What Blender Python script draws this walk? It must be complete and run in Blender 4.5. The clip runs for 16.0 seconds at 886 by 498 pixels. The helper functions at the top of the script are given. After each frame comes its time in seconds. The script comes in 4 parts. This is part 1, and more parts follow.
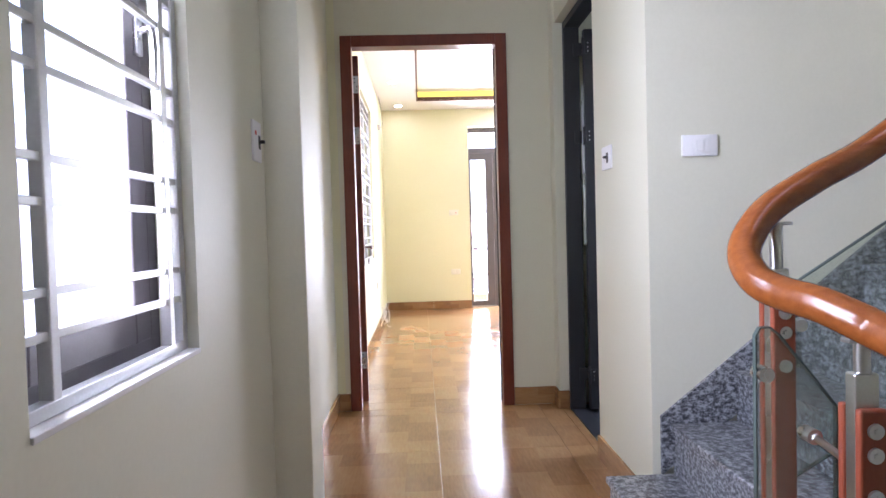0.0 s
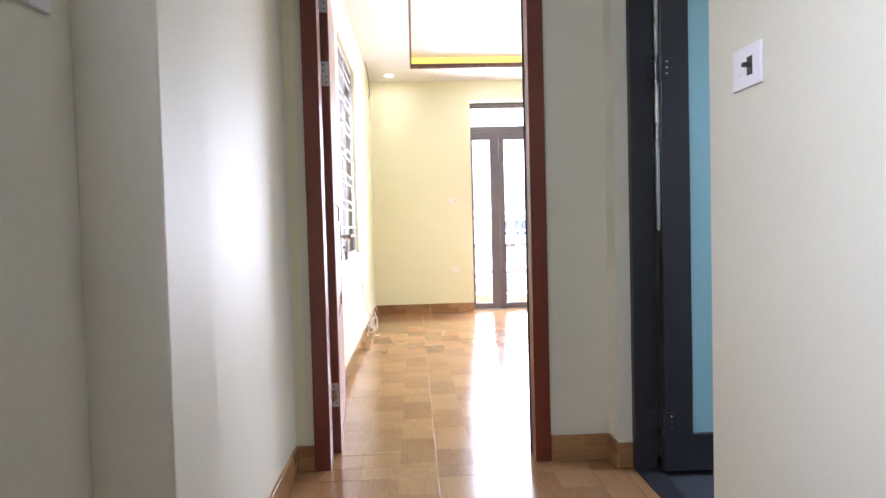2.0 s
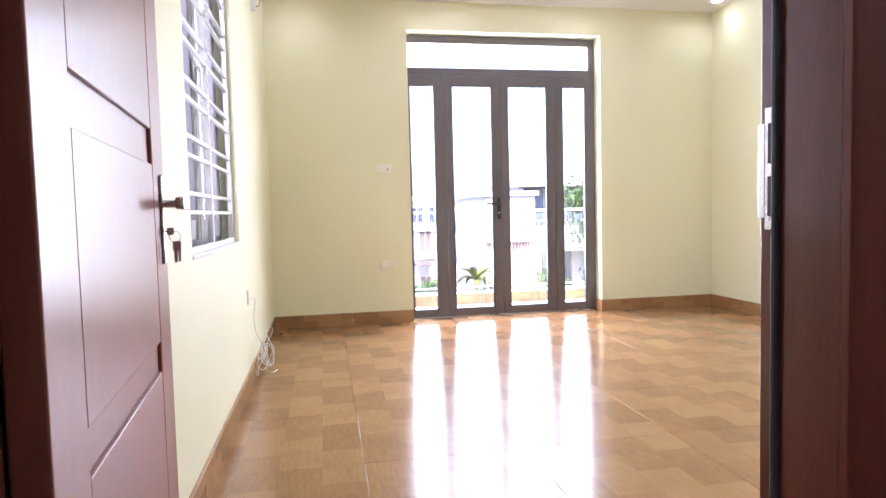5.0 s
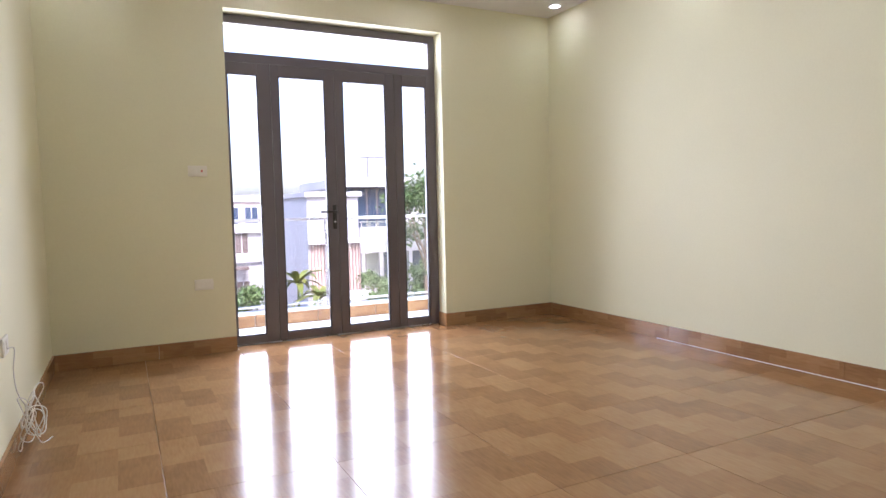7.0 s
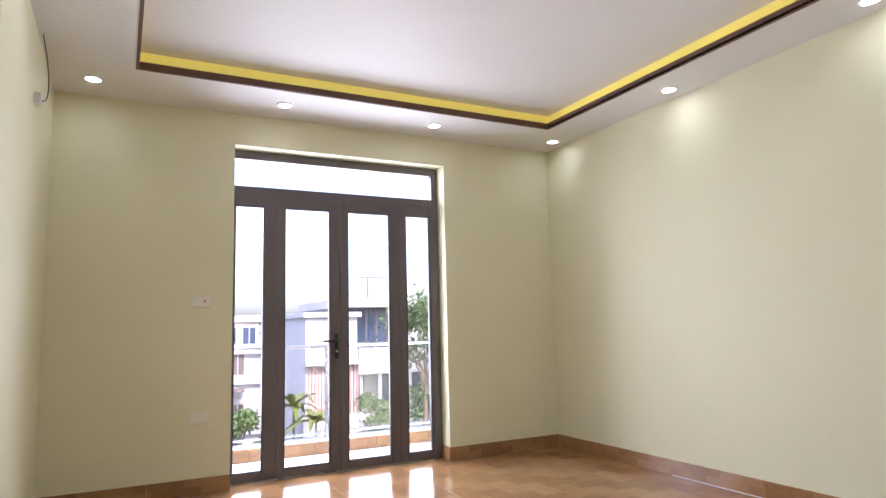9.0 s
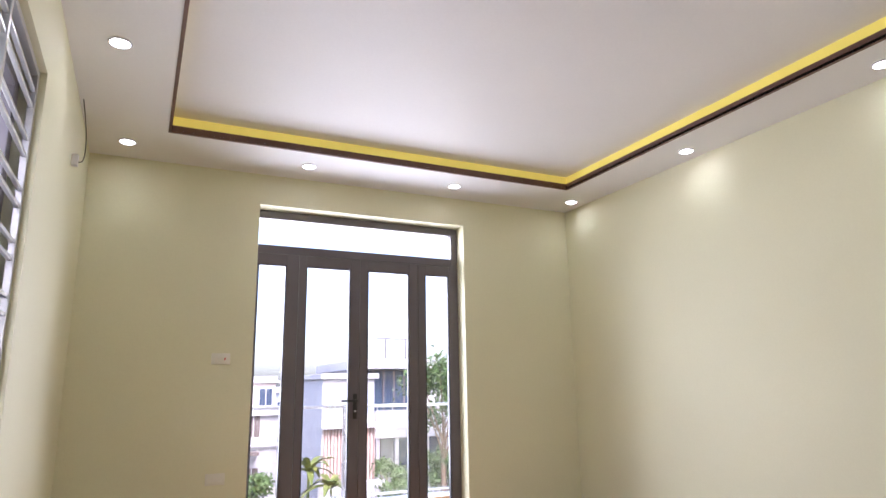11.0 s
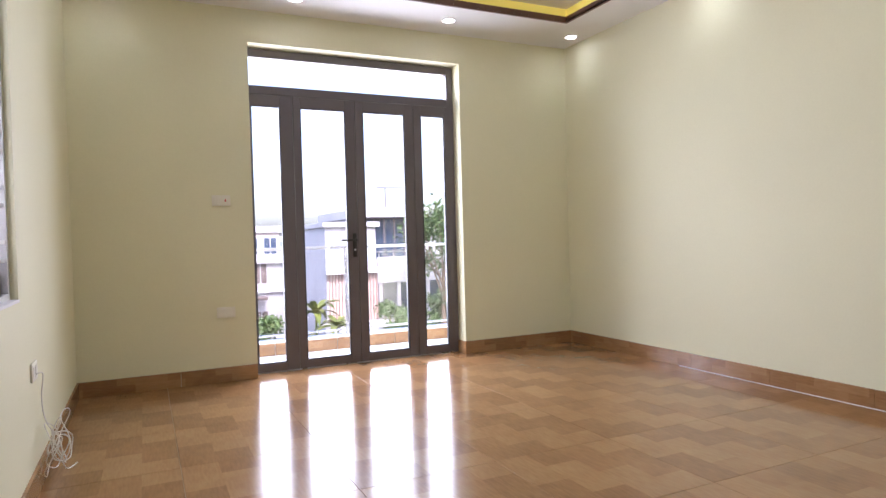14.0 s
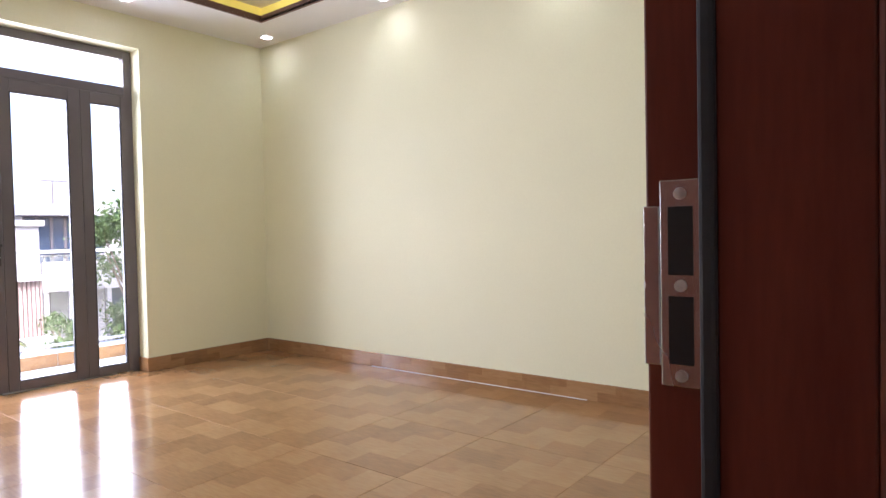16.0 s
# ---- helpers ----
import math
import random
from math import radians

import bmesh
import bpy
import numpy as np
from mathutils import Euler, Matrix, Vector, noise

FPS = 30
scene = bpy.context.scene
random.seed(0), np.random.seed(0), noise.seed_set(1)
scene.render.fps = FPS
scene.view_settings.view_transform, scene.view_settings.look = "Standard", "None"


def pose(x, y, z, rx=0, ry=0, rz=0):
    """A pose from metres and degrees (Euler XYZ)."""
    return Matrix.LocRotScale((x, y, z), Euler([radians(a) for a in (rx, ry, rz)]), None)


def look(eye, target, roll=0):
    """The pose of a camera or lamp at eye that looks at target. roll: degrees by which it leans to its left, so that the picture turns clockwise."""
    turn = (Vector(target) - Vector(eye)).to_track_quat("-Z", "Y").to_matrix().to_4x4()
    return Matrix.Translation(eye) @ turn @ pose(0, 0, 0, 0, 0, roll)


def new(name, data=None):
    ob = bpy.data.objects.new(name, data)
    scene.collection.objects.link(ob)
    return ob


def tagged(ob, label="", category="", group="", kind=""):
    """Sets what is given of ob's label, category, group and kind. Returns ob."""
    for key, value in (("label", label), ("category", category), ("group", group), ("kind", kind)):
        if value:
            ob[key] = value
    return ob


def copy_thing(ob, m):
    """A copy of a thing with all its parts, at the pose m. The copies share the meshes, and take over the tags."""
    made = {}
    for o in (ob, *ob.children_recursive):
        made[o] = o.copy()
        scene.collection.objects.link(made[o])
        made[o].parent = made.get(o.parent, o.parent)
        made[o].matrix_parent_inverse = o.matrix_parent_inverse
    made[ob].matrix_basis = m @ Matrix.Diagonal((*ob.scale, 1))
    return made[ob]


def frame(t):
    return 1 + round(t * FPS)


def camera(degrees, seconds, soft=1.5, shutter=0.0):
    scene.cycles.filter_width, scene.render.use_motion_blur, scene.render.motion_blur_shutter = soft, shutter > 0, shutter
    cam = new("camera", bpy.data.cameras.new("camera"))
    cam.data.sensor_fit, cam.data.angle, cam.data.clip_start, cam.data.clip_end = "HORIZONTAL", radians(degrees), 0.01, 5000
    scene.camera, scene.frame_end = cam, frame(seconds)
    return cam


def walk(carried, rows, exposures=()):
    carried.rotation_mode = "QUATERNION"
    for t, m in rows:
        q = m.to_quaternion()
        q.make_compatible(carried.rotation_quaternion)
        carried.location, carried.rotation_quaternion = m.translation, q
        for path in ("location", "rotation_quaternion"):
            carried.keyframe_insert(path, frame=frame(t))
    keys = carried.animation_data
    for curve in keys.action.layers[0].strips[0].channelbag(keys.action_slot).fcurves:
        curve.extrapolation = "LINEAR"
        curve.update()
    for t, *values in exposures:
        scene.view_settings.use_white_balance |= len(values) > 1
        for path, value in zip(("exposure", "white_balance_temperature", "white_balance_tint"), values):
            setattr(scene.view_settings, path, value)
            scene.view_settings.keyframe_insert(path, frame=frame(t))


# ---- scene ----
cam = camera(70.2, 16.0)
PATH = [
    (0, (0.428, -3.618, 1.036), (0.497, -1.62, 0.971), -1.6),
    (0.5, (0.427, -3.433, 1.014), (0.487, -1.435, 0.95), -1.5),
    (1, (0.449, -3.162, 0.987), (0.504, -1.164, 0.921), -1.5),
    (1.5, (0.422, -2.859, 0.982), (0.483, -0.861, 0.91), -1.5),
    (2, (0.419, -2.493, 0.956), (0.508, -0.497, 0.885), -1.5),
    (2.5, (0.41, -2.178, 0.946), (0.507, -0.182, 0.872), -1.8),
    (3, (0.398, -1.83, 0.944), (0.53, 0.164, 0.861), -1.7),
    (5.3, (0.369, -0.380, 0.882), (0.817, 1.566, 0.755), -1.4),
    (5.5, (0.370, -0.280, 0.883), (0.879, 1.650, 0.749), -1.4),
    (6, (0.397, -0.104, 0.900), (1.064, 1.777, 0.765), -1.4),
    (6.5, (0.391, -0.028, 0.928), (1.221, 1.786, 0.795), -1.3),
    (7, (0.397, -0.010, 0.957), (1.299, 1.770, 0.826), -1.3),
    (7.5, (0.397, -0.015, 0.980), (1.311, 1.760, 0.859), -1.4),
    (8, (0.393, -0.010, 1.002), (1.307, 1.768, 0.943), -1.4),
    (8.5, (0.386, 0.006, 1.018), (1.300, 1.784, 1.088), -1.5),
    (9, (0.382, 0.029, 1.032), (1.290, 1.795, 1.276), -1.4),
    (9.5, (0.378, 0.040, 1.041), (1.274, 1.784, 1.438), -1.5),
    (12, (0.362, -0.006, 0.977), (1.170, 1.772, 1.411), -1.6),
    (12.5, (0.361, -0.023, 0.959), (1.157, 1.791, 1.235), -1.6),
    (13, (0.366, -0.039, 0.941), (1.150, 1.797, 1.062), -1.6),
    (13.5, (0.363, -0.049, 0.932), (1.146, 1.791, 0.939), -1.8),
    (14, (0.373, -0.019, 0.941), (1.231, 1.788, 0.906), -1.6),
    (14.5, (0.385, 0.004, 0.952), (1.431, 1.709, 0.908), -1.5),
    (15, (0.401, 0.015, 0.964), (1.650, 1.576, 0.914), -1.3),
    (15.5, (0.418, 0.018, 0.958), (1.834, 1.430, 0.911), -1.2),
    (16, (0.448, -0.017, 0.966), (2.020, 1.219, 0.915), -1.2),
]
EXPO0, EXPO1, EXPO2 = 3.6, 2.9, 2.15
walk(cam, [(t, look(eye, target, roll)) for t, eye, target, roll in PATH], [(0, EXPO0 + 0.12, 5800, 27), (1.5, EXPO0 + 0.1, 5800, 27), (3, EXPO0, 5800, 27), (5.3, EXPO1, 5620, 27), (6.0, 2.55, 5620, 27), (6.6, 2.42, 5650, 27), (7.2, EXPO2, 5800, 27), (14, EXPO2, 5800, 27), (16, EXPO2 + 0.25, 5800, 27)])

# ---- world and light ----
world = bpy.data.worlds.new("world")
scene.world = world
world.use_nodes = True
wn = world.node_tree.nodes
sky = wn.new("ShaderNodeTexSky")
sky.sky_type = "NISHITA"
sky.sun_disc = False
sky.sun_elevation, sky.sun_rotation = radians(45), radians(180)
sky.dust_density, sky.air_density = 4.0, 1.0
wn["Background"].inputs["Strength"].default_value = 0.15
world.node_tree.links.new(sky.outputs[0], wn["Background"].inputs["Color"])
sun = new("sun", bpy.data.lights.new("sun", "SUN"))
sun.data.energy, sun.data.angle, sun.data.color = 0.9, radians(15), (1.0, 0.95, 0.88)
sun.matrix_world = look((0, 0, 20), (0, 10, 10))


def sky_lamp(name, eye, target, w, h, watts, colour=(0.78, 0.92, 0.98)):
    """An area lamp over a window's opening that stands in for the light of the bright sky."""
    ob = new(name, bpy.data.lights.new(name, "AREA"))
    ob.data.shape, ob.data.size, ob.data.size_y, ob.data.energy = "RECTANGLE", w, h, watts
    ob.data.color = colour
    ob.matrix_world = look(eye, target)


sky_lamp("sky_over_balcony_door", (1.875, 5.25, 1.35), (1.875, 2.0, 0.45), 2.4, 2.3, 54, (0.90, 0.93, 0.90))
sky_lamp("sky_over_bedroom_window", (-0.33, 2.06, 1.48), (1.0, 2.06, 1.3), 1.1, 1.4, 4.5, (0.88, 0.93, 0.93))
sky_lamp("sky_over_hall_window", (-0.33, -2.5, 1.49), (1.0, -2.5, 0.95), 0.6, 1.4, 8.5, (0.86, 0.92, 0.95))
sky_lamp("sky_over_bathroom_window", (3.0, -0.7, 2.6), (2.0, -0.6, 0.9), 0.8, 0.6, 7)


# ---- materials ----
def shader(name, rough=0.5, metal=0.0):
    m = bpy.data.materials.new(name)
    m.use_nodes = True
    n, l = m.node_tree.nodes, m.node_tree.links
    p = n["Principled BSDF"]
    p.inputs["Roughness"].default_value = rough
    p.inputs["Metallic"].default_value = metal
    return m, n, l, p


def math_node(n, l, op, a, b=None, c=None):
    k = n.new("ShaderNodeMath")
    k.operation = op
    for i, v in enumerate((a, b, c)):
        if v is None:
            continue
        if isinstance(v, (int, float)):
            k.inputs[i].default_value = v
        else:
            l.new(v, k.inputs[i])
    return k.outputs[0]


def ramp(n, l, fac, stops):
    r = n.new("ShaderNodeValToRGB")
    e = r.color_ramp.elements
    while len(e) < len(stops):
        e.new(0.5)
    for k, (p, c) in zip(e, stops):
        k.position, k.color = p, (*c, 1)
    l.new(fac, r.inputs[0])
    return r.outputs[0]


def noise_node(n, l, scale, detail=3.0, vec=None, stretch=None):
    t = n.new("ShaderNodeTexNoise")
    t.inputs["Scale"].default_value = scale
    t.inputs["Detail"].default_value = detail
    if vec is None:
        vec = n.new("ShaderNodeNewGeometry").outputs["Position"]
    if stretch:
        mp = n.new("ShaderNodeMapping")
        mp.inputs["Scale"].default_value = stretch
        l.new(vec, mp.inputs[0])
        vec = mp.outputs[0]
    l.new(vec, t.inputs["Vector"])
    return t.outputs["Fac"]


def bump(n, l, p, height, strength=0.1, dist=0.002):
    b = n.new("ShaderNodeBump")
    b.inputs["Strength"].default_value = strength
    b.inputs["Distance"].default_value = dist
    l.new(height, b.inputs["Height"])
    l.new(b.outputs[0], p.inputs["Normal"])


def two_scale(name, dark, light, rough, big, fine, metal=0.0, relief=0.1, stretch=None, dist=0.002):
    """A surface whose colour varies at two scales, with a fine relief."""
    m, n, l, p = shader(name, rough, metal)
    a = noise_node(n, l, big, 3, None, stretch)
    b = noise_node(n, l, fine, 4, None, stretch)
    f = math_node(n, l, "ADD", math_node(n, l, "MULTIPLY", a, 0.6), math_node(n, l, "MULTIPLY", b, 0.4))
    l.new(ramp(n, l, f, [(0.3, dark), (0.7, light)]), p.inputs["Base Color"])
    r = math_node(n, l, "ADD", rough - 0.04, math_node(n, l, "MULTIPLY", a, 0.08))
    l.new(r, p.inputs["Roughness"])
    bump(n, l, p, b, relief, dist)
    return m


def wood_block_material(name, along):
    """Glazed floor tile printed with staggered light and dark wood blocks; along: 0 flat floor, 1 strip along x, 2 strip along y."""
    m, n, l, p = shader(name, 0.1)
    pos = n.new("ShaderNodeNewGeometry").outputs["Position"]
    sep = n.new("ShaderNodeSeparateXYZ")
    l.new(pos, sep.inputs[0])
    x, y, z = sep.outputs
    if along == 0:
        u = math_node(n, l, "DIVIDE", math_node(n, l, "SUBTRACT", x, 1.08), 0.14875)
        v = math_node(n, l, "DIVIDE", math_node(n, l, "SUBTRACT", y, 2.265), 0.2975)
    else:
        u = math_node(n, l, "DIVIDE", z, 0.055)
        v = math_node(n, l, "DIVIDE", (x, y)[along - 1], 0.2975)
    col = math_node(n, l, "FLOOR", u)
    odd = math_node(n, l, "FLOORED_MODULO", col, 2.0)
    shift = math_node(n, l, "MULTIPLY", col, 0.5) if along == 0 else math_node(n, l, "MULTIPLY", odd, 0.36)
    v2 = math_node(n, l, "ADD", v, shift)
    row = math_node(n, l, "FLOOR", v2)
    par = math_node(n, l, "SUBTRACT", 1.0, math_node(n, l, "FLOORED_MODULO", row, 2.0))
    comb = n.new("ShaderNodeCombineXYZ")
    l.new(col, comb.inputs[0])
    l.new(row, comb.inputs[1])
    wnode = n.new("ShaderNodeTexWhiteNoise")
    wnode.noise_dimensions = "2D"
    l.new(comb.outputs[0], wnode.inputs["Vector"])
    rnd = wnode.outputs["Value"]
    grain = noise_node(n, l, 14, 5, pos, (7, 1, 1) if along == 0 else ((1, 1, 7) if along else None))
    cloud = noise_node(n, l, 5, 3, pos)
    tone = math_node(n, l, "MULTIPLY", par, 0.15)
    tone = math_node(n, l, "ADD", tone, math_node(n, l, "MULTIPLY", rnd, 0.12))
    tone = math_node(n, l, "ADD", tone, math_node(n, l, "MULTIPLY", grain, 0.40))
    tone = math_node(n, l, "ADD", tone, math_node(n, l, "MULTIPLY", cloud, 0.30))
    l.new(ramp(n, l, tone, [(0.24, (0.42, 0.238, 0.108)), (0.5, (0.33, 0.175, 0.074)), (0.82, (0.20, 0.10, 0.041))]), p.inputs["Base Color"])
    ro = math_node(n, l, "ADD", 0.125, math_node(n, l, "MULTIPLY", cloud, 0.06))
    l.new(ro, p.inputs["Roughness"])
    bump(n, l, p, cloud, 0.02, 0.004)
    return m


def glass_material(name, tint=(1, 1, 1), rough=0.0, film=0.035):
    """Thin clear glass: it lets light straight through and mirrors a little of it."""
    m = bpy.data.materials.new(name)
    m.use_nodes = True
    n, l = m.node_tree.nodes, m.node_tree.links
    n.remove(n["Principled BSDF"])
    tr = n.new("ShaderNodeBsdfTransparent")
    tr.inputs[0].default_value = (*tint, 1)
    gl = n.new("ShaderNodeBsdfGlossy")
    gl.inputs["Roughness"].default_value = rough
    lw = n.new("ShaderNodeLayerWeight")
    lw.inputs["Blend"].default_value = 0.5
    f = math_node(n, l, "ADD", film, math_node(n, l, "MULTIPLY", math_node(n, l, "POWER", lw.outputs["Facing"], 4.0), 0.6))
    mx = n.new("ShaderNodeMixShader")
    l.new(f, mx.inputs[0])
    l.new(tr.outputs[0], mx.inputs[1])
    l.new(gl.outputs[0], mx.inputs[2])
    l.new(mx.outputs[0], n["Material Output"].inputs["Surface"])
    return m


def glow(name, colour, strength):
    m, n, l, p = shader(name, 0.5)
    p.inputs["Base Color"].default_value = (*colour, 1)
    p.inputs["Emission Color"].default_value = (*colour, 1)
    p.inputs["Emission Strength"].default_value = strength
    return m


PLASTER = two_scale("cream_plaster", (0.75, 0.732, 0.505), (0.80, 0.782, 0.55), 0.6, 1.3, 90, 0, 0.06)
HALL = two_scale("ivory_plaster", (0.70, 0.69, 0.555), (0.75, 0.74, 0.605), 0.55, 1.3, 90, 0, 0.06)
WHITE = two_scale("white_ceiling", (0.78, 0.77, 0.76), (0.83, 0.82, 0.81), 0.6, 1.1, 80, 0, 0.05)
FLOOR = wood_block_material("wood_block_tile", 0)
BASE_X = wood_block_material("wood_block_strip_x", 1)
BASE_Y = wood_block_material("wood_block_strip_y", 2)
GROUT = two_scale("grout", (0.30, 0.20, 0.12), (0.40, 0.28, 0.18), 0.8, 9, 120)
ALU = two_scale("brown_grey_aluminium", (0.12, 0.105, 0.112), (0.145, 0.13, 0.137), 0.36, 4, 160, 0.2, 0.04)
BLACK_ALU = two_scale("charcoal_aluminium", (0.022, 0.022, 0.027), (0.032, 0.032, 0.038), 0.45, 4, 140, 0.1, 0.06)
STEEL = two_scale("brushed_steel", (0.55, 0.55, 0.56), (0.68, 0.68, 0.69), 0.28, 6, 220, 1.0, 0.04)
GRILLE = two_scale("grey_painted_steel", (0.55, 0.55, 0.56), (0.66, 0.66, 0.67), 0.3, 5, 150, 0.7, 0.03)
MAHOG = two_scale("mahogany_veneer", (0.115, 0.023, 0.013), (0.20, 0.044, 0.024), 0.3, 3, 30, 0, 0.01, (6, 6, 0.8))
LEAFW = two_scale("door_leaf_veneer", (0.18, 0.050, 0.030), (0.26, 0.085, 0.052), 0.3, 2, 16, 0, 0.0, (4, 4, 0.7))
POSTW = two_scale("red_brown_post_wood", (0.20, 0.042, 0.022), (0.30, 0.075, 0.036), 0.3, 4, 40, 0, 0.02, (6, 6, 0.8))
RAILW = two_scale("varnished_orange_wood", (0.20, 0.052, 0.011), (0.29, 0.088, 0.019), 0.22, 7, 60, 0, 0.04, (1.2, 9, 9))
FASCIA = two_scale("dark_brown_fascia", (0.11, 0.055, 0.04), (0.15, 0.075, 0.055), 0.5, 4, 60)
GASKET = two_scale("black_rubber", (0.02, 0.02, 0.022), (0.03, 0.03, 0.034), 0.6, 5, 100)
PLASTIC = two_scale("white_plastic", (0.82, 0.82, 0.83), (0.86, 0.86, 0.87), 0.3, 3, 60, 0, 0.02)
# white plates again, with the bedroom's cream light mixed into their colour
CREAM_LIT_PLASTIC = two_scale("cream_lit_white_plastic", (0.78, 0.76, 0.65), (0.83, 0.81, 0.70), 0.35, 3, 60, 0, 0.02)
RED = two_scale("red_plastic", (0.55, 0.03, 0.02), (0.65, 0.05, 0.03), 0.4, 8, 80)
DARK = two_scale("black_plastic", (0.015, 0.015, 0.015), (0.03, 0.03, 0.03), 0.45, 8, 80)
CABLE = two_scale("white_cable_sheath", (0.72, 0.70, 0.66), (0.80, 0.78, 0.74), 0.45, 8, 80)
SLATE = two_scale("dark_slate_tile", (0.03, 0.033, 0.04), (0.055, 0.06, 0.07), 0.65, 4, 40)
TEAL = two_scale("frosted_teal_glass", (0.27, 0.50, 0.54), (0.30, 0.54, 0.58), 0.35, 2, 60, 0, 0.03)
GLASS_EDGE = two_scale("green_glass_edge", (0.05, 0.075, 0.068), (0.075, 0.105, 0.095), 0.5, 6, 40)
SCREW = two_scale("bright_steel_screw", (0.75, 0.75, 0.74), (0.86, 0.86, 0.85), 0.42, 8, 120, 0.6, 0.05)
GLASS = glass_material("clear_glass")
GREEN_GLASS = glass_material("green_tinted_glass", (0.86, 0.91, 0.89), 0.22, 0.10)
LAMP_GLOW = glow("lamp_diffuser", (1.0, 0.98, 0.95), 6.0)
COVE_GLOW = glow("yellow_led_diffuser", (1.0, 0.83, 0.17), 0.06)


def granite_material():
    m, n, l, p = shader("speckled_grey_granite", 0.28)
    pos = n.new("ShaderNodeNewGeometry").outputs["Position"]
    a = noise_node(n, l, 55, 6, pos, (1, 1, 1.6))
    b = noise_node(n, l, 150, 3, pos)
    f = math_node(n, l, "ADD", math_node(n, l, "MULTIPLY", a, 0.65), math_node(n, l, "MULTIPLY", b, 0.35))
    l.new(ramp(n, l, f, [(0.40, (0.032, 0.034, 0.041)), (0.49, (0.15, 0.157, 0.173)), (0.6, (0.40, 0.415, 0.445))]), p.inputs["Base Color"])
    return m


GRANITE = granite_material()


# ---- builders ----
def box(bm, x0, x1, y0, y1, z0, z1, bev=0.0, m=None):
    vs = bmesh.ops.create_cube(bm, size=1.0, matrix=Matrix.LocRotScale(((x0 + x1) / 2, (y0 + y1) / 2, (z0 + z1) / 2), None, (abs(x1 - x0), abs(y1 - y0), abs(z1 - z0))))["verts"]
    if bev:
        es = list({e for v in vs for e in v.link_edges})
        r = bmesh.ops.bevel(bm, geom=es, offset=bev, segments=2, profile=0.5, affect="EDGES")
        vs = list({v for f in r["faces"] for v in f.verts} | {v for v in vs if v.is_valid})
    if m is not None:
        bmesh.ops.transform(bm, matrix=m, verts=vs)
    return vs


def boxes(*rows, bev=0.0):
    bm = bmesh.new()
    for r in rows:
        box(bm, *r, bev=bev)
    return bm


def rod(bm, a, b, r, seg=12, r2=None):
    a, b = Vector(a), Vector(b)
    d = b - a
    m = Matrix.Translation((a + b) / 2) @ d.to_track_quat("Z", "Y").to_matrix().to_4x4()
    return bmesh.ops.create_cone(bm, cap_ends=True, segments=seg, radius1=r, radius2=r if r2 is None else r2, depth=d.length, matrix=m)["verts"]


def tube(bm, pts, r, seg=12):
    """A round bar swept along a line of points."""
    pts = [Vector(p) for p in pts]
    rings = []
    side = None
    for i, p in enumerate(pts):
        t = (pts[min(i + 1, len(pts) - 1)] - pts[max(i - 1, 0)]).normalized()
        if side is None:
            side = t.orthogonal().normalized()
        side = (side - t * side.dot(t)).normalized()
        up = t.cross(side)
        rings.append([bm.verts.new(p + (side * math.cos(k * 2 * math.pi / seg) + up * math.sin(k * 2 * math.pi / seg)) * r) for k in range(seg)])
    for a, b in zip(rings, rings[1:]):
        for k in range(seg):
            bm.faces.new((a[k], a[(k + 1) % seg], b[(k + 1) % seg], b[k]))
    bm.faces.new(rings[0][::-1])
    bm.faces.new(rings[-1])
    return bm


def curve_points(ctrl, steps=8):
    """Points of a smooth line through the given ones."""
    c = [Vector(p) for p in ctrl]
    c = [2 * c[0] - c[1]] + c + [2 * c[-1] - c[-2]]
    out = []
    for i in range(1, len(c) - 2):
        for k in range(steps):
            t = k / steps
            out.append(0.5 * ((2 * c[i]) + (c[i + 1] - c[i - 1]) * t + (2 * c[i - 1] - 5 * c[i] + 4 * c[i + 1] - c[i + 2]) * t * t + (3 * c[i] - c[i - 1] - 3 * c[i + 1] + c[i + 2]) * t ** 3))
    return out + [c[-2]]


def solid(name, bm, material, smooth=False):
    me = bpy.data.meshes.new(name)
    bmesh.ops.recalc_face_normals(bm, faces=bm.faces)
    bm.to_mesh(me)
    bm.free()
    me.materials.append(material)
    if smooth:
        me.polygons.foreach_set("use_smooth", [True] * len(me.polygons))
        me.set_sharp_from_angle(angle=radians(40))
    return new(name, me)


def part(name, bm, material, parent, label="", smooth=False):
    ob = solid(name, bm, material, smooth)
    ob.parent = parent
    if label:
        ob["label"] = label
    return ob


def thing(name, label, category, at=(0, 0, 0), rz=0, group="", kind=""):
    ob = new(name)
    ob.matrix_world = pose(*at, 0, 0, rz)
    ob.empty_display_size = 0.1
    return tagged(ob, label, category, group, kind)


def structure(name, bm, material, label, category, smooth=False):
    return tagged(solid(name, bm, material, smooth), label, category, kind="structure")


# ---- plan ----
BX0, BX1, BY0, BY1, BZ = -0.03, 3.747, 0.15, 4.505, 2.56
HX0, HX1, HZ = -0.075, 1.20, 2.7
W1 = (-2.808, -2.194, 0.775, 2.2)
W2 = (1.504, 2.624, 0.757, 2.2)
FD = (1.066, 2.705, 2.335)
DOORWAY = (0.012, 0.933, 2.128)
TOP = 3.0

